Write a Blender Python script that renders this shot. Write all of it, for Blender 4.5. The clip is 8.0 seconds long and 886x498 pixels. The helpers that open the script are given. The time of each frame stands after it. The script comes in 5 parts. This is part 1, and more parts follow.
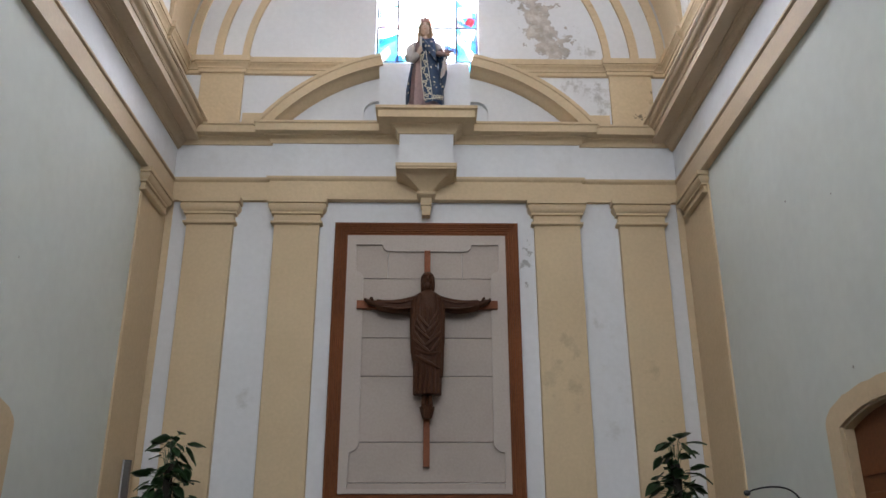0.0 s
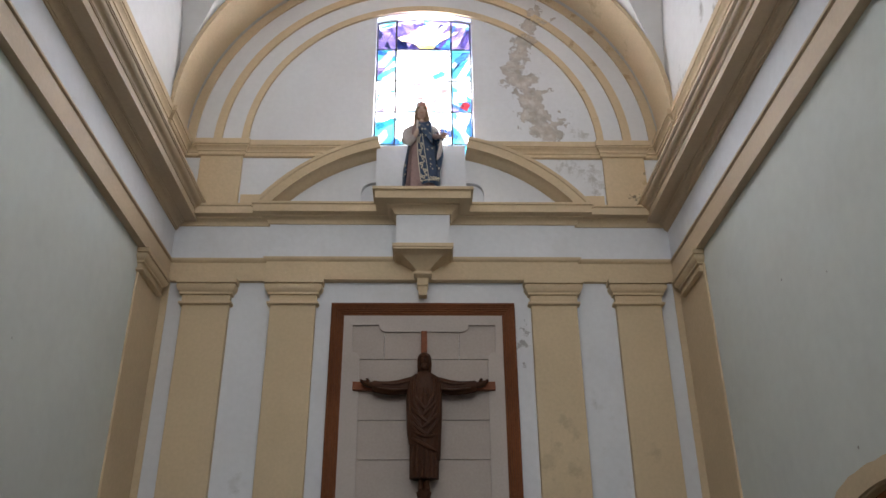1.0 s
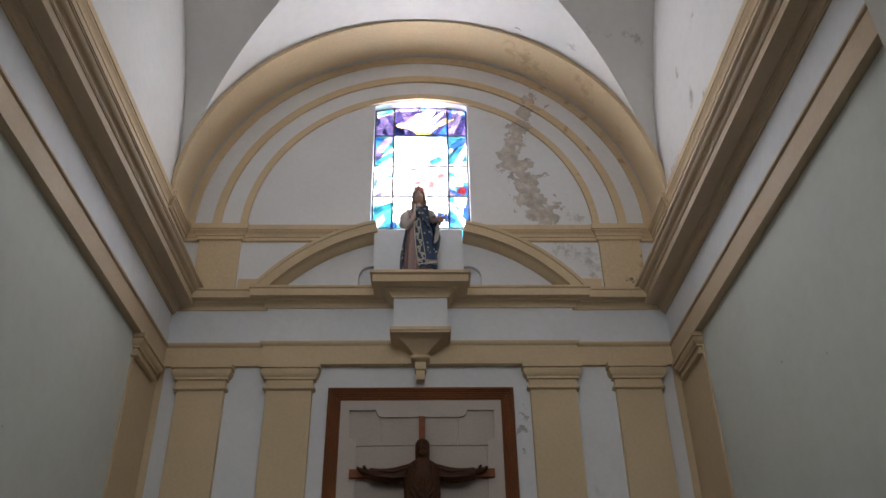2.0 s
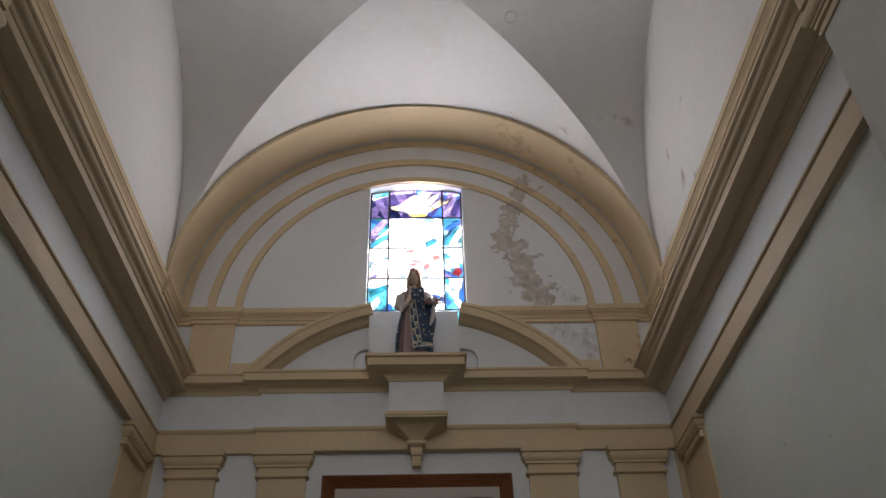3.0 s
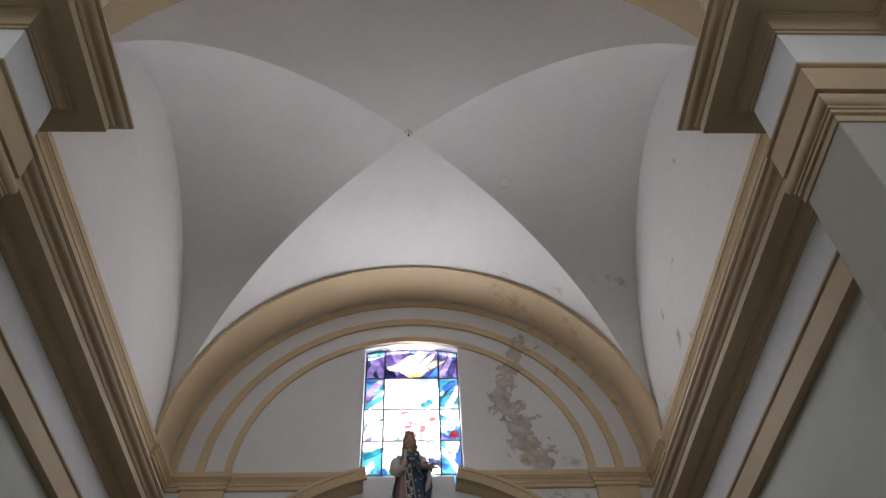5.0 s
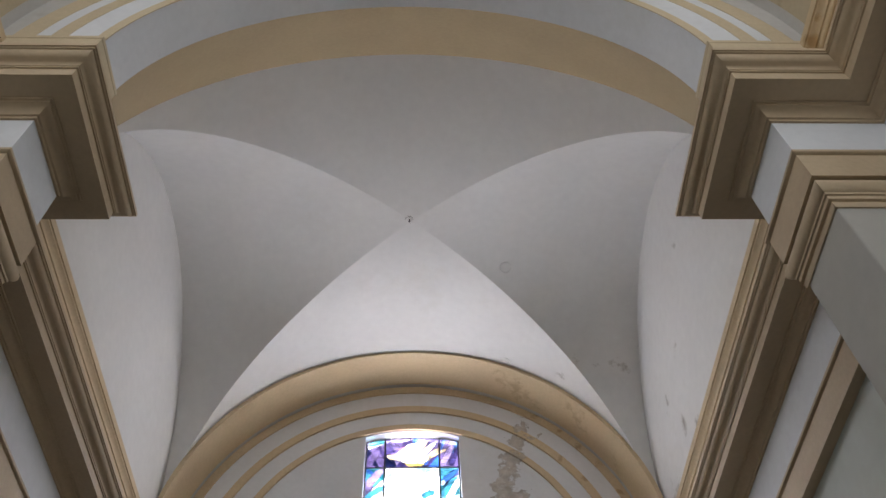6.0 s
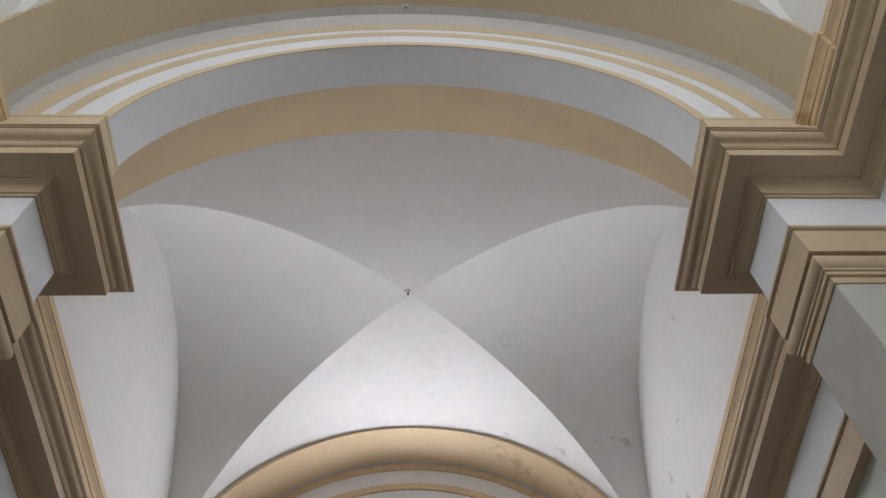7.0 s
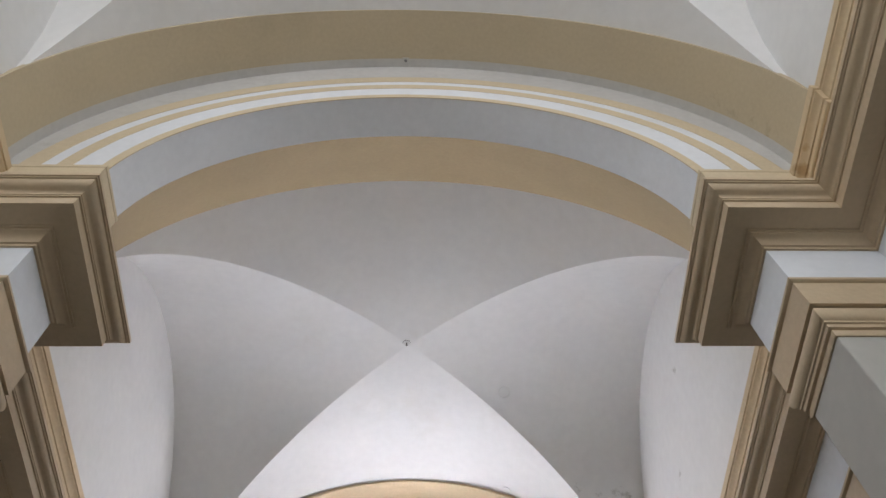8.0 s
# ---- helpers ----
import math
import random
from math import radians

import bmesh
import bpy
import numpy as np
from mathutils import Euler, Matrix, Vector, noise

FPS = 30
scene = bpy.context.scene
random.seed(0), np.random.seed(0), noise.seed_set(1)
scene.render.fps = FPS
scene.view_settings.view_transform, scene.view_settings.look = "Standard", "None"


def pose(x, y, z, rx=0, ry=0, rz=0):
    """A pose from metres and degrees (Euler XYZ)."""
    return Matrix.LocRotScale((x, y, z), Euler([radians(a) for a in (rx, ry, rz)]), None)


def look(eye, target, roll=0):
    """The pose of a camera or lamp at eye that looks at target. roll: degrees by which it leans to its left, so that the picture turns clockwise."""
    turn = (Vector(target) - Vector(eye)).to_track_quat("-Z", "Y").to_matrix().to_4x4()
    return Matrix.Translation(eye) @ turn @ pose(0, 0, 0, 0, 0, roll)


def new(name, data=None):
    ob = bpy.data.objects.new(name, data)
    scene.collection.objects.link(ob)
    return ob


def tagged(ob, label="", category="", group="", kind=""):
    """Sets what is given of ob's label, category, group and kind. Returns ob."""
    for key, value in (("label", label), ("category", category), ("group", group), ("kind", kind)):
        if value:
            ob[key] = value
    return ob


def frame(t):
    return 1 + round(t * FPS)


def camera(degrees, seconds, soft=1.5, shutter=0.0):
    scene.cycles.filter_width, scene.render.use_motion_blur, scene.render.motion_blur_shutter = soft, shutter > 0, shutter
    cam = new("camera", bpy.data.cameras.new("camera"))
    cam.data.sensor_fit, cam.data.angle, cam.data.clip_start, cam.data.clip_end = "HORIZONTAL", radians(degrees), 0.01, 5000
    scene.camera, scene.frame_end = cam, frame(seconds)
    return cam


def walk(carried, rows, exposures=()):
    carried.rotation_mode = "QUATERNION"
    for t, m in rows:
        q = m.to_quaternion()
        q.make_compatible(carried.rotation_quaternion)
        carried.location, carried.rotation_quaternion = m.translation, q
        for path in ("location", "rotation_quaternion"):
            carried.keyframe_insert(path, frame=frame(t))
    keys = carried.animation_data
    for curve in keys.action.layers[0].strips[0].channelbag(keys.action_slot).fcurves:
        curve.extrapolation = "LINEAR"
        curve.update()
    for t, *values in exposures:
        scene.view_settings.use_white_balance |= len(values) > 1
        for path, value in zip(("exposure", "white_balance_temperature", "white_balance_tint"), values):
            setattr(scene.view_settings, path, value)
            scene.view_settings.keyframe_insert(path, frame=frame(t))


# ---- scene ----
# ---- camera: held in the hand, tilting upwards and rising a little ----
EYE = (0.057, 0.0, 1.6)
TURNS = [  # seconds, yaw, pitch, lean, and the eye's shift in x, y and z
    (0.0, -0.99, 20.83, -0.08, -0.011, 0.006, -0.063),
    (0.5, -1.15, 23.49, -0.19, -0.012, 0.013, -0.064),
    (1.0, -1.33, 26.48, -0.40, -0.020, 0.024, -0.076),
    (1.5, -1.45, 29.30, -0.58, -0.022, 0.017, -0.082),
    (3.0, -1.99, 37.74, -1.62, 0.004, 0.037, -0.028),
    (3.5, -2.28, 40.08, -1.98, 0.006, 0.022, -0.016),
    (4.0, -2.71, 43.05, -2.17, -0.006, 0.029, -0.043),
    (5.5, -3.17, 51.55, -2.56, -0.016, 0.008, -0.016),
    (6.0, -3.34, 54.54, -2.80, -0.014, 0.010, -0.010),
    (6.5, -3.62, 57.16, -3.10, -0.010, 0.007, 0.003),
    (7.0, -3.88, 59.43, -3.38, -0.004, -0.011, 0.020),
    (7.5, -4.18, 61.43, -3.62, -0.001, -0.011, 0.028),
    (8.0, -4.47, 62.83, -3.76, -0.003, -0.015, 0.040),
]


def turned(yaw, pitch, lean, *shift):
    a, b = radians(yaw), radians(pitch)
    ahead = Vector((-math.sin(a) * math.cos(b), math.cos(a) * math.cos(b), math.sin(b)))
    eye = Vector(EYE) + Vector(shift)
    return look(eye, eye + ahead, lean)


cam = camera(56.43, 8.0)
walk(cam, [(t, turned(*row)) for t, *row in TURNS],
     exposures=[(0.0, 0.90, 6300, 10), (0.5, 0.73, 6390, 10), (1.0, 0.50, 6480, 10), (1.5, 0.21, 6520, 10), (3.0, -0.48, 6790, 10), (3.5, -0.53, 6770, 10), (4.0, -0.57, 6760, 10), (5.5, -0.47, 6660, 10), (6.0, -0.30, 6640, 10), (6.5, 0.04, 6600, 10), (7.0, 0.13, 6560, 10), (8.0, 0.19, 6500, 10)])

# ---- world, daylight ----
world = bpy.data.worlds.new("sky")
scene.world = world
world.use_nodes = True
wn = world.node_tree.nodes
sky = wn.new("ShaderNodeTexSky")
sky.sky_type = "NISHITA"
sky.sun_disc = False
sky.sun_elevation = radians(73)
sky.sun_rotation = radians(157)
world.node_tree.links.new(sky.outputs[0], wn["Background"].inputs[0])
wn["Background"].inputs[1].default_value = 0.15
sun = new("sun", bpy.data.lights.new("sun", "SUN"))
sun.data.energy, sun.data.angle, sun.data.color = 3.0, radians(0.5), (1, 0.95, 0.86)
sun.matrix_world = look((3, -7, 26), (0, 0, 0))


def window_light(name, eye, target, wide, high, watts, color=(0.93, 0.96, 1.0)):
    """Skylight that enters by a window's opening."""
    lamp = new(name, bpy.data.lights.new(name, "AREA"))
    lamp.data.shape, lamp.data.size, lamp.data.size_y = "RECTANGLE", wide, high
    lamp.data.energy, lamp.data.color = watts, color
    lamp.matrix_world = look(eye, target)
    return lamp


WALL = 3.25        # half width between the side walls
FAR = 9.5          # end wall
BACK = -12.0       # entrance wall, behind the camera
for side in (-1, 1):
    for yy, watts in ((-0.6, 16), (-5.9, 205)):
        window_light("nave_window_light", (side * (WALL + 0.05), yy, 9.1), (0, yy + 0.6, 8.6), 1.5, 1.8, watts * (1 - 0.07 * side), (0.92, 0.95, 1.0))
window_light("front_window_light", (0, BACK + 0.12, 8.2), (0, 4, 10.4), 3.0, 3.2, 285, (0.93, 0.96, 0.98))
window_light("stained_window_light", (0, 9.68, 8.9), (0, 5.0, 8.9), 1.36, 2.6, 510, (1.0, 0.965, 0.97))


# ---- materials ----
def material(name, color, rough=0.8, grain=30.0, vary=0.10, bump=0.15, stain=0.0, stain_color=(0.2, 0.17, 0.13), stain_scale=0.9, metal=0.0):
    """Grain and broad mottling over one base colour, with optional blotches of dirt."""
    m = bpy.data.materials.new(name)
    m.use_nodes = True
    n, l = m.node_tree.nodes, m.node_tree.links
    b = n["Principled BSDF"]
    b.inputs["Roughness"].default_value, b.inputs["Metallic"].default_value = rough, metal
    geo = n.new("ShaderNodeNewGeometry")
    broad, fine = n.new("ShaderNodeTexNoise"), n.new("ShaderNodeTexNoise")
    broad.inputs["Scale"].default_value, broad.inputs["Detail"].default_value = 1.3, 6
    fine.inputs["Scale"].default_value, fine.inputs["Detail"].default_value = grain, 4
    for x in (broad, fine):
        l.new(geo.outputs["Position"], x.inputs["Vector"])
    add = n.new("ShaderNodeMath")
    add.operation = "ADD"
    l.new(broad.outputs["Fac"], add.inputs[0])
    l.new(fine.outputs["Fac"], add.inputs[1])
    span = n.new("ShaderNodeMapRange")
    span.inputs[1].default_value, span.inputs[2].default_value = 0.7, 1.3
    span.inputs[3].default_value, span.inputs[4].default_value = 1 - vary, 1 + vary
    l.new(add.outputs[0], span.inputs[0])
    tint = n.new("ShaderNodeVectorMath")
    tint.operation = "SCALE"
    tint.inputs[0].default_value = color
    l.new(span.outputs[0], tint.inputs["Scale"])
    out = tint.outputs[0]
    if stain:
        blot = n.new("ShaderNodeTexNoise")
        blot.inputs["Scale"].default_value, blot.inputs["Detail"].default_value, blot.inputs["Roughness"].default_value = stain_scale, 9, 0.68
        l.new(geo.outputs["Position"], blot.inputs["Vector"])
        ramp = n.new("ShaderNodeMapRange")
        ramp.inputs[1].default_value, ramp.inputs[2].default_value, ramp.inputs[4].default_value = 0.58, 0.74, stain
        l.new(blot.outputs["Fac"], ramp.inputs[0])
        mix = n.new("ShaderNodeMix")
        mix.data_type = "RGBA"
        l.new(ramp.outputs[0], mix.inputs["Factor"])
        l.new(out, mix.inputs["A"])
        mix.inputs["B"].default_value = (*stain_color, 1)
        out = mix.outputs["Result"]
    l.new(out, b.inputs["Base Color"])
    if bump:
        bp = n.new("ShaderNodeBump")
        bp.inputs["Strength"].default_value, bp.inputs["Distance"].default_value = bump, 0.01
        l.new(add.outputs[0], bp.inputs["Height"])
        l.new(bp.outputs[0], b.inputs["Normal"])
    return m


def damage(m, spots, color, low=0.0, high=0.06, amount=1.0, rough=0.35, scale=2.2):
    """Flaked or damp patches with a torn edge round spots of (x, y, z, radius)."""
    n, l = m.node_tree.nodes, m.node_tree.links
    geo = n.new("ShaderNodeNewGeometry")
    near = None
    for x, y, z, r in spots:
        d = n.new("ShaderNodeVectorMath")
        d.operation = "DISTANCE"
        l.new(geo.outputs["Position"], d.inputs[0])
        d.inputs[1].default_value = (x, y, z)
        s = n.new("ShaderNodeMath")
        s.operation = "SUBTRACT"
        s.inputs[0].default_value = r
        l.new(d.outputs["Value"], s.inputs[1])
        if near is None:
            near = s.outputs[0]
        else:
            g = n.new("ShaderNodeMath")
            g.operation = "MAXIMUM"
            l.new(near, g.inputs[0])
            l.new(s.outputs[0], g.inputs[1])
            near = g.outputs[0]
    torn = n.new("ShaderNodeTexNoise")
    torn.inputs["Scale"].default_value, torn.inputs["Detail"].default_value, torn.inputs["Roughness"].default_value = scale, 10, 0.66
    l.new(geo.outputs["Position"], torn.inputs["Vector"])
    off = n.new("ShaderNodeMath")
    off.operation = "MULTIPLY_ADD"
    off.inputs[1].default_value, off.inputs[2].default_value = rough * 4, -rough * 2
    l.new(torn.outputs["Fac"], off.inputs[0])
    total = n.new("ShaderNodeMath")
    total.operation = "ADD"
    l.new(near, total.inputs[0])
    l.new(off.outputs[0], total.inputs[1])
    mask = n.new("ShaderNodeMapRange")
    mask.inputs[1].default_value, mask.inputs[2].default_value, mask.inputs[4].default_value = low, high, amount
    l.new(total.outputs[0], mask.inputs[0])
    shade = n.new("ShaderNodeTexNoise")
    shade.inputs["Scale"].default_value, shade.inputs["Detail"].default_value = 6, 8
    l.new(geo.outputs["Position"], shade.inputs["Vector"])
    ramp = n.new("ShaderNodeMapRange")
    ramp.inputs[1].default_value, ramp.inputs[2].default_value, ramp.inputs[3].default_value, ramp.inputs[4].default_value = 0.3, 0.7, 0.75, 1.25
    l.new(shade.outputs["Fac"], ramp.inputs[0])
    col = n.new("ShaderNodeVectorMath")
    col.operation = "SCALE"
    col.inputs[0].default_value = color
    l.new(ramp.outputs[0], col.inputs["Scale"])
    base = n["Principled BSDF"].inputs["Base Color"]
    old = base.links[0].from_socket
    mix = n.new("ShaderNodeMix")
    mix.data_type = "RGBA"
    l.new(mask.outputs[0], mix.inputs["Factor"])
    l.new(old, mix.inputs["A"])
    l.new(col.outputs[0], mix.inputs["B"])
    l.new(mix.outputs["Result"], base)
    return m


FLAKED = [(1.67, 9.5, 10.5, 0.04), (1.61, 9.5, 10.2, 0.09), (1.57, 9.5, 9.95, 0.12), (1.47, 9.5, 9.65, 0.13), (1.39, 9.5, 9.4, 0.15), (1.31, 9.5, 9.15, 0.18), (1.23, 9.5, 8.93, 0.08), (1.12, 9.5, 8.93, 0.04),
          (1.43, 9.5, 8.95, 0.20), (1.48, 9.5, 8.65, 0.20), (1.55, 9.5, 8.35, 0.21), (1.65, 9.5, 8.1, 0.18), (1.79, 9.5, 8.0, 0.14), (1.90, 9.5, 8.25, 0.06), (1.75, 9.5, 8.75, 0.05), (1.90, 9.5, 10.05, 0.05)]
DAMP_PANEL = [(1.85, 9.5, 7.5, 0.05), (2.0, 9.5, 7.48, 0.08), (2.15, 9.5, 7.42, 0.06), (2.28, 9.5, 7.36, 0.12), (2.33, 9.5, 7.15, 0.07), (2.2, 9.5, 7.25, 0.02), (2.05, 9.5, 8.1, 0.05), (2.2, 9.5, 8.0, 0.03), (2.05, 9.5, 8.4, 0.0)]
MOULD = [(1.245, 9.5, 5.15, 0.05), (1.23, 9.5, 4.95, 0.03), (1.25, 9.5, 4.7, 0.0), (2.95, 9.48, 6.8, 0.04)]
SCUFF = [(2.15, 9.5, 4.15, 0.1), (2.26, 9.5, 3.41, 0.1), (2.2, 9.5, 2.96, 0.1), (2.1, 9.5, 3.7, 0.05), (-2.1, 9.5, 3.3, 0.02)]
WHITE = material("white plaster", (0.70, 0.71, 0.735), 0.85, 14, 0.04, 0.15, 0.25, (0.5, 0.47, 0.42), 0.7)
OCHRE = material("ochre paint", (0.60, 0.466, 0.30), 0.8, 24, 0.06, 0.25, 0.25, (0.5, 0.38, 0.22), 0.8)
VAULT = material("vault plaster", (0.71, 0.70, 0.69), 0.9, 9, 0.035, 0.08, 0.35, (0.54, 0.50, 0.43), 0.5)
END_WHITE = material("end wall plaster", (0.70, 0.705, 0.725), 0.85, 14, 0.04, 0.15, 0.3, (0.5, 0.47, 0.42), 0.7)
BAND = material("lunette band paint", (0.60, 0.466, 0.30), 0.8, 24, 0.07, 0.25, 0.35, (0.42, 0.27, 0.14), 1.4)
for worn, bare in ((END_WHITE, (0.475, 0.43, 0.39)), (BAND, (0.45, 0.38, 0.30))):
    damage(worn, FLAKED, (0.20, 0.17, 0.14), 0.0, 0.006, 0.75, 0.19, 7.0)   # torn, shadowed edge of the loose paint
    damage(worn, FLAKED, bare, 0.013, 0.022, 1.0, 0.19, 7.0)                # bare plaster inside it
    damage(worn, FLAKED, (0.62, 0.60, 0.58), 0.11, 0.16, 0.5, 0.34, 10.0)   # scraps of paint that still hold
    damage(worn, FLAKED, (0.42, 0.36, 0.30), 0.10, 0.22, 0.6, 0.30, 9.0)   # darker damp in the middle
damage(BAND, [(1.92, 9.47, 9.48, 0.05), (2.05, 9.47, 9.4, 0.03), (2.24, 9.47, 8.75, 0.05), (2.4, 9.47, 8.3, 0.04), (2.15, 9.47, 9.6, 0.05), (2.45, 9.47, 9.25, 0.05), (1.9, 9.4, 10.45, 0.1), (2.3, 9.4, 10.1, 0.06), (2.2, 9.47, 10.12, 0.05), (2.48, 9.47, 9.82, 0.06), (2.72, 9.47, 9.45, 0.05), (2.9, 9.47, 9.02, 0.06), (3.02, 9.47, 8.6, 0.03), (2.45, 9.45, 7.1, 0.02), (2.92, 9.45, 6.95, 0.06), (2.97, 9.45, 7.2, 0.03), (2.95, 9.4, 6.85, 0.1)],
       (0.34, 0.21, 0.10), 0.0, 0.08, 0.65, 0.14, 8)
damage(BAND, [(2.79, 9.45, 6.985, 0.035), (2.85, 9.45, 7.0, 0.02), (2.72, 9.45, 6.97, 0.01), (2.97, 9.45, 7.35, 0.01)], (0.10, 0.08, 0.06), 0.0, 0.02, 0.8, 0.09, 26)
damage(END_WHITE, DAMP_PANEL, (0.40, 0.385, 0.37), -0.02, 0.12, 0.75, 0.22, 11)
damage(END_WHITE, MOULD, (0.22, 0.21, 0.2), 0.0, 0.04, 0.7, 0.14, 11)
damage(END_WHITE, SCUFF, (0.50, 0.49, 0.47), 0.0, 0.14, 0.5, 0.25, 5)
SOFFIT = damage(material("arch soffit paint", (0.60, 0.466, 0.30), 0.8, 24, 0.06, 0.25, 0.2, (0.5, 0.38, 0.22), 0.8),
                [(1.6, 9.1, 10.68, 0.22), (1.3, 8.9, 10.85, 0.14), (1.9, 9.3, 10.5, 0.12), (2.4, 9.0, 10.05, 0.16), (2.9, 9.3, 9.3, 0.1)], (0.36, 0.25, 0.14), 0.0, 0.18, 0.55, 0.32, 4.5)
DAMP = damage(VAULT, [(2.86, 8.12, 10.17, 0.06), (2.55, 8.12, 10.17, 0.06), (2.38, 8.1, 10.18, 0.04), (3.25, 8.55, 8.05, 0.09), (3.25, 8.35, 8.25, 0.04), (3.0, 8.13, 10.1, 0.10), (2.7, 8.1, 10.1, 0.05), (2.15, 8.48, 10.33, 0.05), (2.4, 8.55, 10.05, 0.02), (3.25, 7.39, 8.35, 0.10), (3.25, 6.85, 9.12, 0.07), (3.25, 8.2, 7.9, 0.22), (3.25, 5.89, 9.87, 0.05), (3.25, 7.65, 8.93, 0.08),
               (3.25, 7.0, 8.0, 0.08), (1.6, 5.6, 10.6, 0.0), (-1.9, 5.0, 10.4, 0.02)], (0.31, 0.28, 0.245), 0.0, 0.12, 0.85, 0.16, 7.0)
DARK_WOOD = material("dark carved wood", (0.062, 0.024, 0.011), 0.55, 40, 0.25, 0.3)
CROSS_WOOD = material("red-brown cross wood", (0.22, 0.075, 0.034), 0.6, 40, 0.2, 0.15)
DOOR_WOOD = material("varnished door wood", (0.15, 0.052, 0.018), 0.5, 30, 0.2, 0.15)
LEAF = material("dark green leaf", (0.035, 0.085, 0.03), 0.4, 30, 0.3, 0.1)
STEM = material("mossy pole fibre", (0.022, 0.018, 0.012), 0.9, 60, 0.3, 0.6)
POT = material("terracotta pot", (0.3, 0.13, 0.07), 0.8, 30, 0.12, 0.2)
METAL = material("dark metal", (0.02, 0.02, 0.022), 0.4, 60, 0.1, 0.0, metal=0.6)
GREY = material("grey plastic housing", (0.11, 0.105, 0.10), 0.5, 80, 0.06, 0.05)
PALE = material("pale plastic edge", (0.5, 0.5, 0.5), 0.5, 80, 0.06, 0.0)
LEAD = material("window lead", (0.03, 0.03, 0.035), 0.6, 60, 0.1, 0.1)
SKIN = material("painted flesh", (0.58, 0.42, 0.33), 0.5, 30, 0.12, 0.1)
HAIR = material("painted brown hair", (0.24, 0.15, 0.085), 0.6, 40, 0.3, 0.3)
DRESS = material("dusty rose gown", (0.30, 0.20, 0.19), 0.6, 25, 0.15, 0.2, 0.4, (0.3, 0.2, 0.12), 5)
VEIL = material("greyish painted cloth", (0.50, 0.45, 0.43), 0.6, 25, 0.12, 0.2)
def flowered(name, color, spot, scale, size):
    """Cloth strewn with small painted flowers."""
    m = material(name, color, 0.45, 20, 0.25, 0.2)
    n, l = m.node_tree.nodes, m.node_tree.links
    geo, cell, wob = n.new("ShaderNodeNewGeometry"), n.new("ShaderNodeTexVoronoi"), n.new("ShaderNodeTexNoise")
    cell.inputs["Scale"].default_value, wob.inputs["Scale"].default_value = scale, scale * 3
    l.new(geo.outputs["Position"], cell.inputs["Vector"])
    l.new(geo.outputs["Position"], wob.inputs["Vector"])
    add = n.new("ShaderNodeMath")
    add.operation = "MULTIPLY_ADD"
    add.inputs[1].default_value = 0.5
    l.new(wob.outputs["Fac"], add.inputs[0])
    l.new(cell.outputs["Distance"], add.inputs[2])
    mask = n.new("ShaderNodeMapRange")
    mask.inputs[1].default_value, mask.inputs[2].default_value = size + 0.06, size
    l.new(add.outputs[0], mask.inputs[0])
    mix = n.new("ShaderNodeMix")
    mix.data_type = "RGBA"
    base = n["Principled BSDF"].inputs["Base Color"]
    l.new(base.links[0].from_socket, mix.inputs["A"])
    mix.inputs["B"].default_value = (*spot, 1)
    l.new(mask.outputs[0], mix.inputs["Factor"])
    l.new(mix.outputs["Result"], base)
    return m


MANTLE = flowered("blue mantle with gilt flowers", (0.018, 0.045, 0.10), (0.52, 0.47, 0.36), 17, 0.45)
GILT = material("gilt scroll border", (0.62, 0.57, 0.45), 0.4, 40, 0.2, 0.1)
CROWN = material("rose and gilt crown", (0.42, 0.2, 0.15), 0.4, 50, 0.3, 0.1)


def stained(name, color, clear=0.75):
    m = bpy.data.materials.new(name)
    m.use_nodes = True
    n, l = m.node_tree.nodes, m.node_tree.links
    n.remove(n["Principled BSDF"])
    geo, tex = n.new("ShaderNodeNewGeometry"), n.new("ShaderNodeTexNoise")
    tex.inputs["Scale"].default_value, tex.inputs["Detail"].default_value = 5, 4
    l.new(geo.outputs["Position"], tex.inputs["Vector"])
    span = n.new("ShaderNodeMapRange")
    span.inputs[1].default_value, span.inputs[2].default_value, span.inputs[3].default_value, span.inputs[4].default_value = 0.3, 0.7, 0.55, 1.3
    l.new(tex.outputs["Fac"], span.inputs[0])
    tint = n.new("ShaderNodeVectorMath")
    tint.operation = "SCALE"
    tint.inputs[0].default_value = color
    l.new(span.outputs[0], tint.inputs["Scale"])
    see, scatter, mix = n.new("ShaderNodeBsdfTransparent"), n.new("ShaderNodeBsdfTranslucent"), n.new("ShaderNodeMixShader")
    l.new(tint.outputs[0], see.inputs["Color"])
    l.new(tint.outputs[0], scatter.inputs["Color"])
    mix.inputs[0].default_value = clear
    l.new(scatter.outputs[0], mix.inputs[1])
    l.new(see.outputs[0], mix.inputs[2])
    l.new(mix.outputs[0], n["Material Output"].inputs["Surface"])
    return m


GLASS = {k: stained(k + " glass", c) for k, c in dict(
    clear=(0.94, 0.95, 0.97), ice=(0.50, 0.62, 0.70), cyan=(0.19, 0.42, 0.52), blue=(0.13, 0.25, 0.48), violet=(0.15, 0.13, 0.26), mauve=(0.26, 0.225, 0.36), lilac=(0.36, 0.32, 0.46),
    navy=(0.06, 0.07, 0.15), teal=(0.09, 0.27, 0.31), yellow=(0.62, 0.52, 0.26), cream=(0.66, 0.59, 0.46), rose=(0.56, 0.33, 0.33), red=(0.36, 0.12, 0.14)).items()}

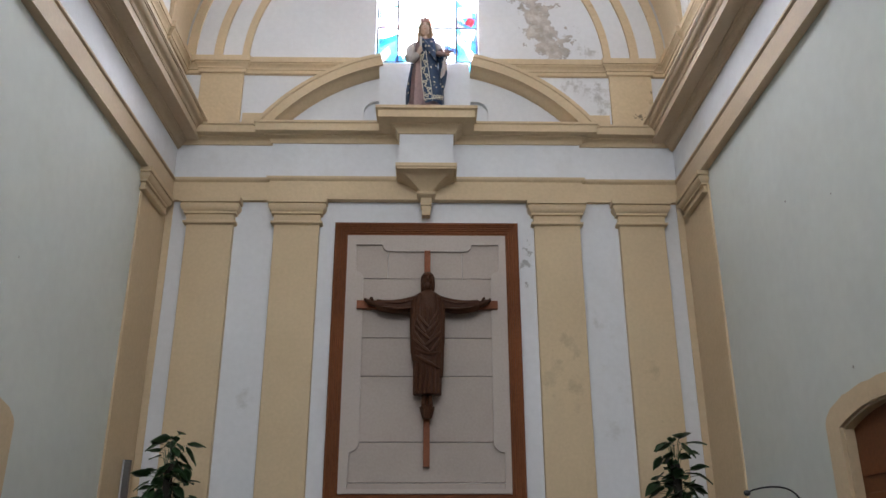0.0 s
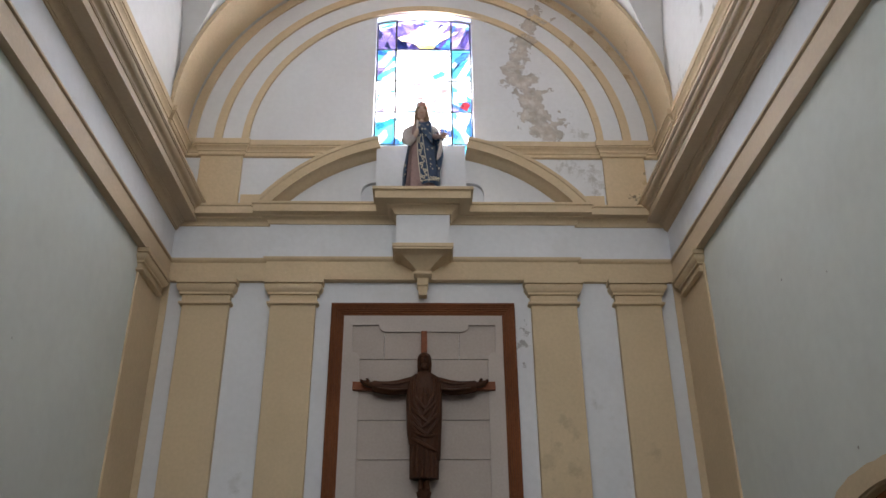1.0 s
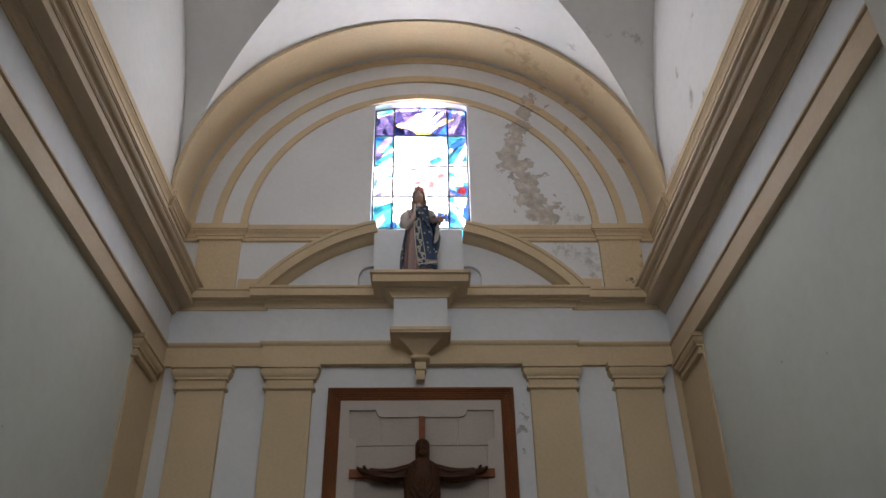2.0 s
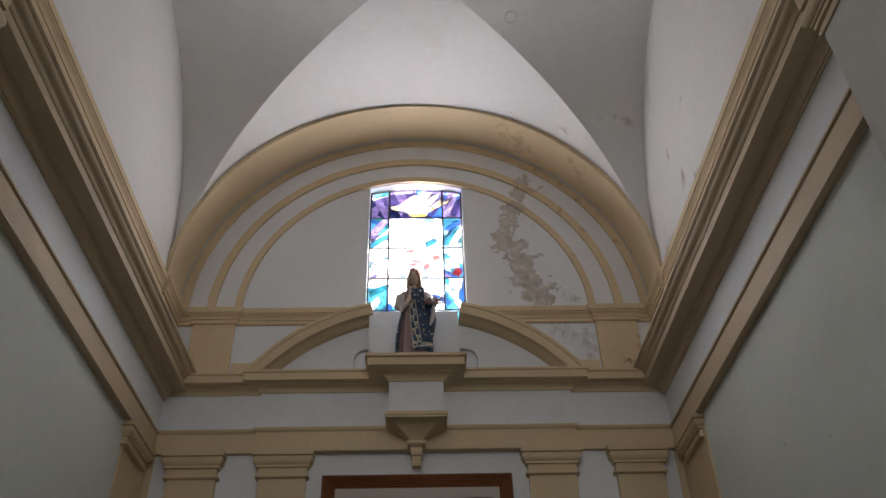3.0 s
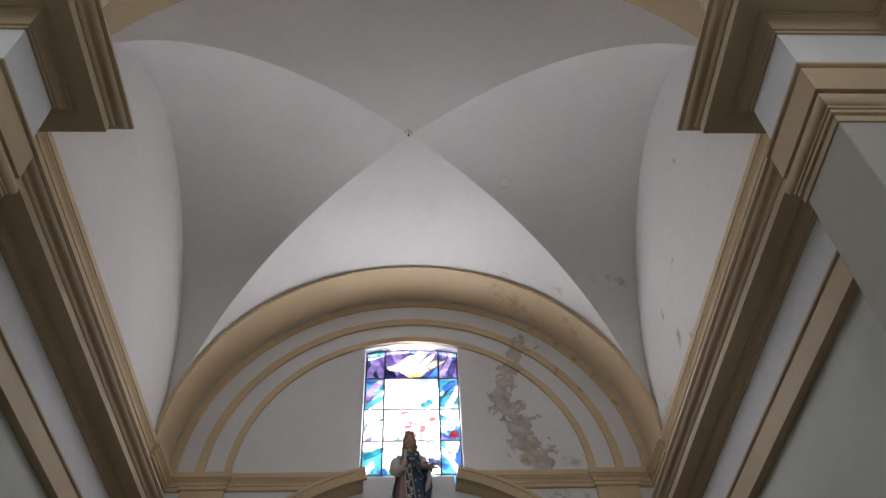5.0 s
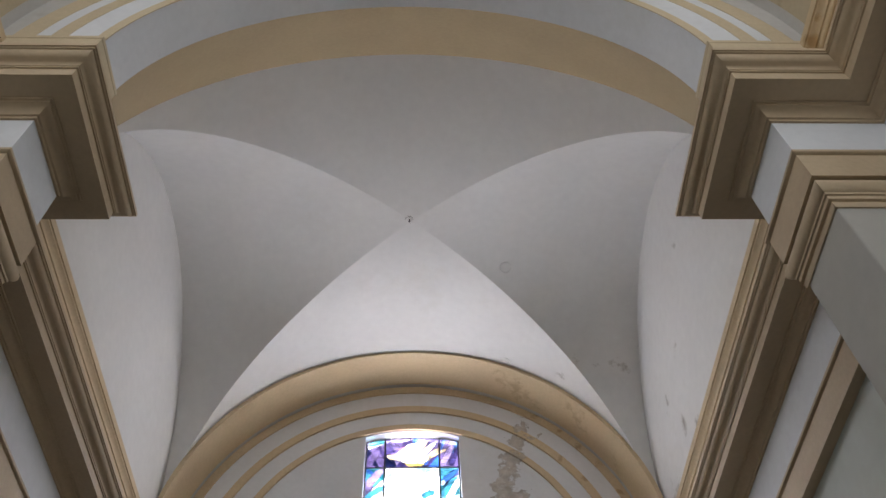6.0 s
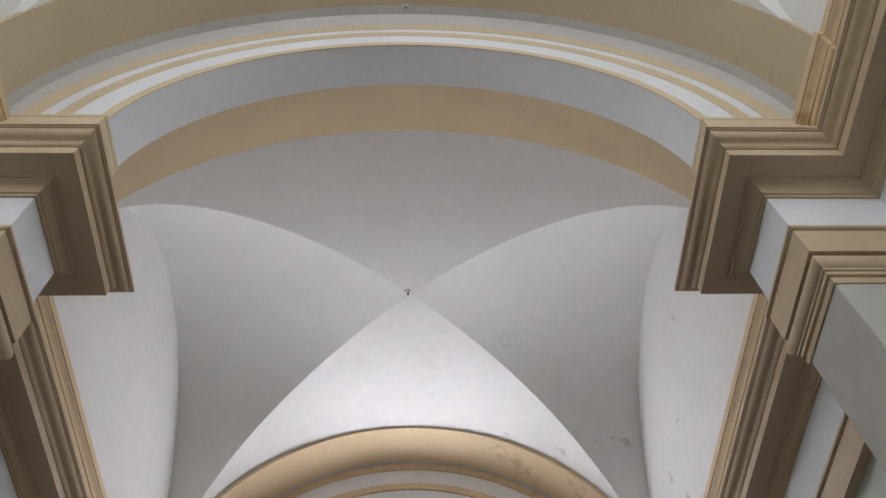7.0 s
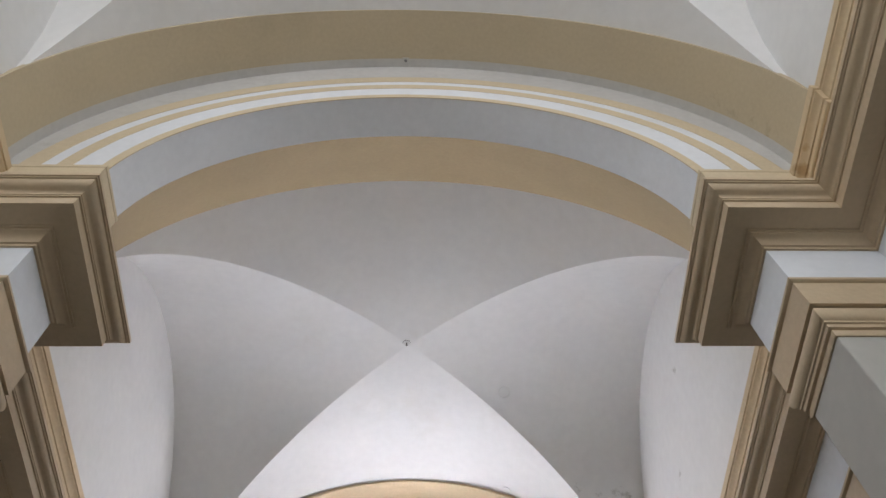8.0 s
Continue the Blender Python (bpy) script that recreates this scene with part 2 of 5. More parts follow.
SIDE = material("grey-green wall paint", (0.61, 0.635, 0.60), 0.85, 8, 0.035, 0.05, 0.25, (0.48, 0.48, 0.43), 0.6)
damage(SIDE, [(3.25, 6.762, 4.58, 0.016), (3.25, 5.964, 4.294, 0.014), (3.25, 6.1, 2.92, 0.02), (-3.25, 6.28, 3.84, 0.014), (3.25, 4.9, 3.6, 0.01)], (0.22, 0.2, 0.18), 0.0, 0.01, 0.8, 0.006, 25)
PIER = material("warm grey pier paint", (0.45, 0.43, 0.395), 0.85, 12, 0.035, 0.12, 0.25, (0.42, 0.4, 0.36), 0.6)
# OCHRE darkened: the splayed soffit's shade is put into its colour
SPLAY = material("ochre paint with shade in it", (0.43, 0.33, 0.19), 0.8, 24, 0.06, 0.2, 0.2, (0.4, 0.29, 0.17), 0.8)
SHAFT = damage(material("weathered ochre paint", (0.60, 0.466, 0.30), 0.8, 24, 0.06, 0.2, 0.3, (0.5, 0.40, 0.26), 0.8),
               [(1.73, 9.42, 3.77, 0.08), (2.65, 9.42, 3.64, 0.08), (1.62, 9.42, 4.0, 0.10), (1.5, 9.42, 3.55, 0.16), (1.72, 9.42, 3.45, 0.10), (1.5, 9.42, 3.3, 0.08), (1.75, 9.42, 3.2, 0.05), (2.75, 9.42, 3.0, 0.05), (-2.4, 9.42, 4.0, 0.02)], (0.36, 0.28, 0.18), 0.0, 0.12, 0.45, 0.2, 5)
WOOD = material("reddish framing wood", (0.165, 0.052, 0.015), 0.6, 45, 0.25, 0.15)
STONE = material("cream limestone", (0.39, 0.328, 0.285), 0.6, 35, 0.07, 0.1, 0.4, (0.34, 0.285, 0.24), 1.3)
PALE_STONE = material("pale limestone", (0.43, 0.368, 0.325), 0.6, 35, 0.06, 0.1, 0.25, (0.38, 0.33, 0.28), 1.3)
FLOOR = material("floor stone", (0.055, 0.038, 0.03), 0.4, 12, 0.12, 0.05)


# ---- mesh helpers ----
def mesh_object(name, bm, mat, smooth=False):
    bmesh.ops.recalc_face_normals(bm, faces=bm.faces)
    me = bpy.data.meshes.new(name)
    bm.to_mesh(me)
    bm.free()
    for m in (mat if isinstance(mat, (list, tuple)) else [mat]):
        me.materials.append(m)
    if smooth:
        me.shade_smooth()
        me.set_sharp_from_angle(angle=radians(38))
    return new(name, me)


def setting(name, bm, mat, label="", category="", smooth=False):
    return tagged(mesh_object(name, bm, mat, smooth), label, category, kind="structure")


def part(name, bm, mat, parent, label="", smooth=False):
    ob = mesh_object(name, bm, mat, smooth)
    ob.parent = parent
    ob.matrix_parent_inverse = parent.matrix_world.inverted()
    return tagged(ob, label)


def thing(name, label, category, group="", at=(0, 0, 0)):
    ob = new(name)
    ob.matrix_world = Matrix.Translation(at)
    bpy.context.view_layer.update()
    return tagged(ob, label, category, group)


def box(bm, x0, x1, y0, y1, z0, z1, bevel=0.0):
    made = bmesh.ops.create_cube(bm, size=1)["verts"]
    bmesh.ops.scale(bm, vec=(x1 - x0, y1 - y0, z1 - z0), verts=made)
    bmesh.ops.translate(bm, vec=((x0 + x1) / 2, (y0 + y1) / 2, (z0 + z1) / 2), verts=made)
    if bevel:
        edges = list({e for v in made for e in v.link_edges})
        bmesh.ops.bevel(bm, geom=edges, offset=bevel, segments=2, affect="EDGES", profile=0.5)
    return bm


def boxed(*a, **k):
    return box(bmesh.new(), *a, **k)


def sweep(bm, path, profile, side=1, closed=True):
    """Draw a profile of (out, z) along a level path of (x, y), mitred; out lies to the path's left for side 1."""
    pts = [Vector(p) for p in path]
    normals = []
    for a, b in zip(pts, pts[1:]):
        d = (b - a).normalized()
        normals.append(Vector((-d.y, d.x)) * side)
    rings = []
    for i, p in enumerate(pts):
        n1, n2 = normals[max(i - 1, 0)], normals[min(i, len(normals) - 1)]
        m = (n1 + n2) / (1 + n1.dot(n2))
        rings.append([bm.verts.new((p.x + m.x * o, p.y + m.y * o, z)) for o, z in profile])
    n = len(profile)
    for a, b in zip(rings, rings[1:]):
        for j in range(n if closed else n - 1):
            bm.faces.new((a[j], a[(j + 1) % n], b[(j + 1) % n], b[j]))
    if closed:
        bm.faces.new(rings[0])
        bm.faces.new(rings[-1][::-1])
    return bm


def slab(bm, outline, holes, place, depth):
    """A flat wall with openings: outline and holes in (a, b); place(a, b, d) gives the point, d runs from 0 to depth."""
    def loop(pts, d):
        vs = [bm.verts.new(place(a, b, d)) for a, b in pts]
        return vs, [bm.edges.new((vs[i], vs[(i + 1) % len(vs)])) for i in range(len(vs))]
    faces = [[loop(p, d) for p in (outline, *holes)] for d in (0, depth)]
    for level in faces:
        bmesh.ops.triangle_fill(bm, edges=[e for _, es in level for e in es], use_beauty=True)
    for (front, _), (back, _) in zip(*faces):
        for i in range(len(front)):
            j = (i + 1) % len(front)
            bm.faces.new((front[i], front[j], back[j], back[i]))
    return bm


def arc(r, c, a0, a1, n):
    """Points (x, z) on a circle round (0, c), angles in degrees from +x."""
    return [(r * math.cos(radians(a0 + (a1 - a0) * i / n)), c + r * math.sin(radians(a0 + (a1 - a0) * i / n))) for i in range(n + 1)]


def ring(bm, y0, r0, c0, y1, r1, c1, thick=0.0, a0=0, a1=180, n=72):
    """An arched band from one circle to another; with thickness, a closed solid outside it."""
    stations = [(y0, r0, c0), (y1, r1, c1)]
    if thick:
        stations += [(y1, r1 + thick, c1), (y0, r0 + thick, c0)]
    loops = [[bm.verts.new((x, y, z)) for x, z in arc(r, c, a0, a1, n)] for y, r, c in stations]
    m = len(loops)
    for k in range(m if thick else m - 1):
        p, q = loops[k], loops[(k + 1) % m]
        for i in range(n):
            bm.faces.new((p[i], p[i + 1], q[i + 1], q[i]))
    if thick:
        bm.faces.new([l[0] for l in loops])
        bm.faces.new([l[-1] for l in loops])
    return bm


def segment_top(half, z_side, rise, n=10):
    """Points of a segmental arch from +half to -half."""
    r = (half * half + rise * rise) / (2 * rise)
    a = math.asin(half / r)
    return [(r * math.sin(a - 2 * a * i / n), z_side + rise - r + r * math.cos(a - 2 * a * i / n)) for i in range(n + 1)]
SOFFIT_STREAKS = [(2.84, 2.26, 9.40, 0.02), (2.94, 2.29, 9.2, 0.04), (3.03, 2.3, 8.99, 0.05), (3.10, 2.3, 8.75, 0.04), (3.17, 2.3, 8.5, 0.05), (3.09, 1.95, 8.8, 0.03), (3.12, 2.1, 8.7, 0.02)]
# duller than OCHRE, blotched, with brown streaks towards one end
NAVE_SOFFIT = damage(material("dull ochre soffit paint", (0.50, 0.415, 0.285), 0.85, 24, 0.05, 0.15, 0.35, (0.38, 0.31, 0.2), 0.8),
                     SOFFIT_STREAKS, (0.30, 0.22, 0.13), 0.0, 0.14, 0.5, 0.16, 9)
NAVE_SHELF = damage(material("nave moulding paint", (0.60, 0.466, 0.30), 0.8, 24, 0.06, 0.25, 0.25, (0.5, 0.38, 0.22), 0.8), [(3.15, 2.38, 7.70, 0.10), (3.15, 2.2, 7.72, 0.03)], (0.36, 0.20, 0.07), 0.0, 0.06, 0.7, 0.05, 9)
PALE_OCHRE = material("pale ochre arch paint", (0.585, 0.48, 0.325), 0.85, 24, 0.06, 0.2, 0.3, (0.48, 0.38, 0.24), 1.2)
# whitewash with dirt blotches, its base greyed to carry the arch strips' shade
SHADED_WASH = material("dirty whitewash with shade in it", (0.52, 0.505, 0.485), 0.9, 14, 0.06, 0.15, 0.5, (0.33, 0.30, 0.26), 1.6)
SIDE_CORNICE = material("brownish ochre cornice paint", (0.53, 0.41, 0.272), 0.65, 24, 0.06, 0.2, 0.3, (0.42, 0.30, 0.18), 0.9)
for oiled in (WOOD, DARK_WOOD, CROSS_WOOD, DOOR_WOOD):
    oiled.node_tree.nodes["Principled BSDF"].inputs["Specular IOR Level"].default_value = 0.2


# ---- floor and walls ----
setting("floor", boxed(-WALL - 0.5, WALL + 0.5, BACK - 0.5, FAR + 0.5, -0.2, 0), FLOOR, "worn stone church floor", "floor")

WIN_HALF, WIN_LOW, WIN_SIDE, WIN_RISE = 0.695, 7.6, 10.07, 0.11
win_loop = [(-WIN_HALF, WIN_LOW), (WIN_HALF, WIN_LOW), *segment_top(WIN_HALF, WIN_SIDE, WIN_RISE)]
niche = [(-0.825, 6.78), (0.805, 6.78), *[(0.645 + 0.16 * math.cos(a * math.pi / 12), 7.07 + 0.16 * math.sin(a * math.pi / 12)) for a in range(7)],
         *[(-0.665 - 0.16 * math.cos(a * math.pi / 12), 7.07 + 0.16 * math.sin(a * math.pi / 12)) for a in range(6, -1, -1)]]
setting("niche_back", boxed(-0.9, 0.9, 9.57, 9.66, 6.7, 7.32), WHITE, "plain white back of a shallow recess", "wall")
setting("wall_east", slab(bmesh.new(), [(-WALL - 0.4, 0), (WALL + 0.4, 0), (WALL + 0.4, 11.7), (-WALL - 0.4, 11.7)], [win_loop, niche],
                          lambda a, b, d: (a, FAR + d, b), 0.55), END_WHITE, "white plastered end wall with damp-stained lunette", "wall")

DOOR_MID, DOOR_HALF, DOOR_SPRING, DOOR_RISE = 5.75, 0.66, 2.515, 0.115
door_loop = [(DOOR_MID - DOOR_HALF, 0.02), (DOOR_MID + DOOR_HALF, 0.02), *[(DOOR_MID + a, b) for a, b in segment_top(DOOR_HALF, DOOR_SPRING, DOOR_RISE)]]
def nave_window(yy):
    return [(yy - 0.75, 8.2), (yy + 0.75, 8.2), *[(yy + a, b) for a, b in segment_top(0.75, 10.0, 0.2)]]
for side, name in ((-1, "wall_north"), (1, "wall_south")):
    setting(name, slab(bmesh.new(), [(BACK, 0), (FAR, 0), (FAR, 6.3), (BACK, 6.3)], [door_loop],
                       lambda a, b, d: (side * (WALL + d), a, b), 0.4), SIDE, "plain grey-green painted side wall", "wall")
    setting(name + "_upper", slab(bmesh.new(), [(BACK, 6.3), (FAR, 6.3), (FAR, 11.7), (BACK, 11.7)], [nave_window(-0.6), nave_window(-5.9)],
                                  lambda a, b, d: (side * (WALL + d), a, b), 0.4), DAMP, "white plastered wall above the cornice, damp in places", "wall")
setting("wall_west", slab(bmesh.new(), [(-WALL - 0.4, 0), (WALL + 0.4, 0), (WALL + 0.4, 11.7), (-WALL - 0.4, 11.7)],
                          [[(-1.5, 6.6), (1.5, 6.6), (1.5, 9.8), (-1.5, 9.8)]],
                          lambda a, b, d: (a, BACK - d, b), 0.4), WHITE, "plain white entrance wall", "wall")

# ---- vaults ----
SPRING, RADIUS = 7.86, 3.25
BAY = 2.60
LIFT = 2.06      # a little fuller than a true semicircle


def groin_bay(bm, mid, half, west):
    """Four webs of a groined bay: two of the long barrel, two of the cross barrel. half and west: its reach towards the end wall and the nave."""
    steps = [math.sin(math.pi / 2 * i / 22) for i in range(23)]
    cross = [i / 12 for i in range(-12, 13)]
    for web in range(4):
        rows = []
        for t in steps:
            row = []
            for s in cross:
                if web < 2:
                    x, y = RADIUS * t * math.sin(s * math.pi / 2), mid + (half * t if web == 0 else -west * t)
                    z = SPRING + RADIUS * max(1 - abs(x / RADIUS) ** LIFT, 0) ** (1 / LIFT)
                else:
                    sign = 1 if web == 2 else -1
                    reach = half if s > 0 else west
                    x, y = sign * RADIUS * t, mid + reach * t * math.sin(s * math.pi / 2)
                    z = SPRING + RADIUS * max(1 - abs((y - mid) / reach) ** LIFT, 0) ** (1 / LIFT)
                row.append(bm.verts.new((x, y, z)))
            rows.append(row)
        for a, b in zip(rows, rows[1:]):
            for i in range(len(cross) - 1):
                bm.faces.new((a[i], a[i + 1], b[i + 1], b[i]))
    return bm


bm = bmesh.new()
groin_bay(bm, 6.305, BAY, 2.54)
bmesh.ops.remove_doubles(bm, verts=bm.verts, dist=0.0005)
setting("ceiling_chancel", bm, VAULT, "white groined vault over the chancel", "ceiling", smooth=True)
for mid in (-0.72, -5.95, -11.1):
    bm = groin_bay(bmesh.new(), mid, BAY, BAY)
    bmesh.ops.remove_doubles(bm, verts=bm.verts, dist=0.0005)
    setting("ceiling_nave", bm, VAULT, "white groined vault over the nave", "ceiling", smooth=True)
setting("roof_deck", boxed(-4, 4, BACK - 0.5, FAR + 0.5, 11.7, 11.9), VAULT, "closing deck over the vaults", "roof")

# arches
setting("arch_end", ring(bmesh.new(), 8.73, RADIUS - 0.02, SPRING, 9.405, RADIUS - 0.028, SPRING, 0.045), SOFFIT, "wide ochre arch soffit over the lunette", "arch", smooth=True)
# white strip at the soffit's back; its grey is painted shade
setting("arch_back_strip", ring(bmesh.new(), 9.405, RADIUS - 0.024, SPRING, FAR, RADIUS - 0.026, SPRING, 0.045), SHADED_WASH, "whitewashed strip behind the arch soffit, greyed as shade", "trim", smooth=True)
setting("arch_splay", ring(bmesh.new(), 2.89, 2.41, 7.51, 3.885, RADIUS - 0.012, SPRING, 0.25), SPLAY, "splayed ochre arch soffit, darkened as shade", "arch", smooth=True)
setting("arch_nave", ring(bmesh.new(), 1.82, 3.235, SPRING, 2.366, 3.235, SPRING, 0.06), NAVE_SOFFIT, "wide ochre nave arch soffit", "arch", smooth=True)
jambs = [(-3.4, 6.7), (-2.41, 6.7), *[(-x, z) for x, z in arc(2.41, 7.51, 0, 180, 72)], (2.41, 6.7), (3.4, 6.7), (3.4, 11.6), (-3.4, 11.6)]
setting("arch_chancel", slab(bmesh.new(), jambs, [], lambda a, b, d: (a, 2.47 + d, b), 0.42), WHITE, "white chancel arch on projecting piers", "arch", smooth=True)
# the last ring continues the soffit strip's shade as grey on the face
for i, (r0, r1, paint) in enumerate(((2.407, 2.50, PALE_OCHRE), (2.73, 2.86, PALE_OCHRE), (2.98, 3.155, PALE_OCHRE), (3.155, 3.62, SHADED_WASH))):
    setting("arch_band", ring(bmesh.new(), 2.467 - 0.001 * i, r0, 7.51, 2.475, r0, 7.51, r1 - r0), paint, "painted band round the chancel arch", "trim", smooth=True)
# white strip facing down, shade and dirt both in its grey
setting("arch_white_strip", ring(bmesh.new(), 2.366, 3.237, SPRING, 2.472, 3.237, SPRING, 0.06), SHADED_WASH, "whitewashed strip on the nave arch soffit, greyed by dirt and as shade", "trim", smooth=True)
setting("lunette_ring", ring(bmesh.new(), FAR - 0.03, 3.105, SPRING, FAR + 0.01, 3.105, SPRING, 0.12), BAND, "stained ochre ring between lunette and arch", "trim", smooth=True)
setting("arch_edge_roll", ring(bmesh.new(), 8.722, RADIUS - 0.045, SPRING, 8.81, RADIUS - 0.04, SPRING, 0.03), BAND, "raised ochre edge of the wide arch", "trim", smooth=True)
for r0, r1 in ((2.385, 2.48), (2.745, 2.86)):
    setting("lunette_band", ring(bmesh.new(), FAR - 0.035, r0, SPRING - 0.05, FAR + 0.01, r0, SPRING - 0.05, r1 - r0), BAND, "ochre arched band round the lunette", "trim", smooth=True)

# ---- entablature along the sides, round the piers ----
FRIEZE = 3.18
CORNICE = [(-0.02, 6.49), (0.016, 6.49), (0.02, 6.505), (0.034, 6.508), (0.04, 6.525), (0.056, 6.548), (0.08, 6.562), (0.096, 6.566), (0.096, 6.578), (0.112, 6.58), (0.112, 6.594), (0.272, 6.592), (0.272, 6.682), (0.284, 6.684), (0.284, 6.696),
           (0.29, 6.698), (0.294, 6.712), (0.308, 6.726), (0.328, 6.736), (0.346, 6.75), (0.358, 6.768), (0.362, 6.786), (0.374, 6.788), (0.374, 6.80), (0.385, 6.802), (0.385, 6.835), (-0.02, 6.86)]
ARCHITRAVE = [(-0.08, 5.77), (0.02, 5.77), (0.02, 6.015), (0.032, 6.02), (0.042, 6.03), (0.042, 6.05), (-0.02, 6.06)]
for side, where in ((-1, "north"), (1, "south")):
    def path(deep, x=2.415):
        return [(side * FRIEZE, FAR), (side * FRIEZE, deep), (side * x, deep), (side * x, 2.47), (side * FRIEZE, 2.47), (side * FRIEZE, BACK)]
    setting("cornice_" + where, sweep(bmesh.new(), path(3.03), CORNICE, -side), SIDE_CORNICE, "ochre moulded cornice broken forward round the pier", "cornice", smooth=True)
    setting("frieze_" + where, sweep(bmesh.new(), path(3.045), [(-0.1, 6.04), (0, 6.04), (0, 6.53), (-0.1, 6.53)], -side), WHITE, "white plaster frieze", "frieze")
    setting("architrave_" + where, sweep(bmesh.new(), path(3.085), ARCHITRAVE, -side), SIDE_CORNICE, "ochre moulded architrave", "architrave", smooth=True)
    foot = [(side * (WALL - 0.01), 2.885), (side * 2.415, 2.885), (side * 2.415, 2.47), (side * (WALL - 0.01), 2.47)]
    setting("arch_foot_" + where, sweep(bmesh.new(), foot, [(-0.05, 6.86), (0.016, 6.86), (0.03, 7.83), (0.036, 7.835), (0.036, 7.875), (-0.05, 7.885)], -side), PALE_OCHRE, "narrow ochre strip at the foot of the chancel arch", "trim")
    x0, x1 = sorted((side * 2.44, side * (WALL + 0.1)))
    pier = thing("pier", "warm grey painted pier with ochre moulded capital", "pier", "chancel arch piers", (side * 2.85, 2.76, 0))
    part("shaft", boxed(x0, x1, 2.5, 3.065, 0, 5.74, bevel=0.012), PIER, pier)
    around = [(side * (WALL + 0.02), 3.065), (side * 2.44, 3.065), (side * 2.44, 2.5), (side * (WALL + 0.02), 2.5)]
    part("capital", sweep(bmesh.new(), around, [(-0.02, 5.485), (0.010, 5.485), (0.014, 5.495), (0.014, 5.52), (0.004, 5.526), (0.004, 5.55), (0.022, 5.556), (0.022, 5.585), (0.032, 5.59), (0.032, 5.608), (0.038, 5.612), (0.05, 5.622), (0.059, 5.64), (0.063, 5.662), (0.06, 5.69), (0.051, 5.712), (0.04, 5.724), (0.026, 5.73), (0.026, 5.757), (-0.02, 5.757)], -side), SIDE_CORNICE, pier, "ochre moulded capital", smooth=True)

# ---- entablature on the end wall ----
def stepped(y_out, y_mid, y_plinth=None):
    pts = [(-FRIEZE, y_out), (-1.96, y_out), (-1.96, y_mid)]
    if y_plinth:
        pts += [(-0.335, y_mid), (-0.335, y_plinth), (0.335, y_plinth), (0.335, y_mid)]
    return pts + [(1.96, y_mid), (1.96, y_out), (FRIEZE, y_out)]
setting("architrave_east", sweep(bmesh.new(), stepped(9.44, 9.39), [(-0.1, 5.765), (0, 5.765), (0, 6.01), (0.02, 6.025), (0.035, 6.045), (0.035, 6.065), (-0.1, 6.075)], -1), OCHRE, "ochre architrave over the pilasters", "architrave", smooth=True)
setting("frieze_east", sweep(bmesh.new(), stepped(9.47, 9.41, 9.12), [(-0.1, 6.06), (0, 6.06), (0, 6.56), (-0.1, 6.56)], -1), WHITE, "white plaster frieze with projecting middle block", "frieze")
CORONA = [(-0.05, 6.545), (0.02, 6.545), (0.024, 6.56), (0.035, 6.58), (0.055, 6.602), (0.085, 6.616), (0.10, 6.62), (0.10, 6.634), (0.20, 6.634), (0.20, 6.73), (0.207, 6.736), (0.218, 6.742), (0.218, 6.768), (-0.05, 6.778)]
setting("cornice_east", sweep(bmesh.new(), stepped(9.47, 9.41), CORONA, -1), OCHRE, "ochre cornice across the end wall", "cornice", smooth=True)

# ---- attic order above the cornice ----
SHELF = [(-0.03, 7.61), (0.012, 7.61), (0.022, 7.62), (0.022, 7.665), (0.034, 7.67), (0.034, 7.685), (0.042, 7.705), (0.06, 7.725), (0.072, 7.735), (0.072, 7.75), (0.085, 7.755), (0.085, 7.835), (-0.03, 7.85)]
for side, where in ((-1, "north"), (1, "south")):
    chancel = [(side * 0.72, 9.485), (side * 2.42, 9.485), (side * 2.42, 9.445), (side * 3.0, 9.445), (side * 3.0, 9.485), (side * 3.20, 9.485), (side * 3.20, 8.72), (side * (WALL - 0.005), 8.72), (side * (WALL - 0.005), 3.04)]
    setting("shelf_moulding_" + where, sweep(bmesh.new(), chancel, SHELF, -side), BAND, "ochre string moulding at the springing of the vault", "moulding", smooth=True)
    nave = [(side * (WALL - 0.005), 2.47), (side * (WALL - 0.005), 2.40), (side * 3.20, 2.40), (side * 3.20, 1.80), (side * (WALL - 0.005), 1.80), (side * (WALL - 0.005), BACK)]
    setting("shelf_moulding_" + where, sweep(bmesh.new(), nave, SHELF, -side), NAVE_SHELF, "ochre string moulding along the nave", "moulding", smooth=True)
    for y0, y1 in ((8.74, 9.48), (1.82, 2.38)):
        a, b = sorted((side * 3.205, side * (WALL + 0.02)))
        setting("arch_strip", boxed(a, b, y0, y1, 6.84, 7.62), OCHRE, "ochre strip that carries the wide arch", "trim")
    a, b = sorted((side * 2.43, side * 2.99))
    setting("attic_pilaster", boxed(a, b, 9.45, 9.51, 6.74, 7.62, bevel=0.005), BAND, "short ochre attic pilaster, damp and flaking", "pilaster")
    a, b = sorted((side * 2.13, side * 2.40))
    setting("attic_block", boxed(a, b, 9.46, 9.51, 6.74, 7.02, bevel=0.005), OCHRE, "small ochre block at the pediment's foot", "block")

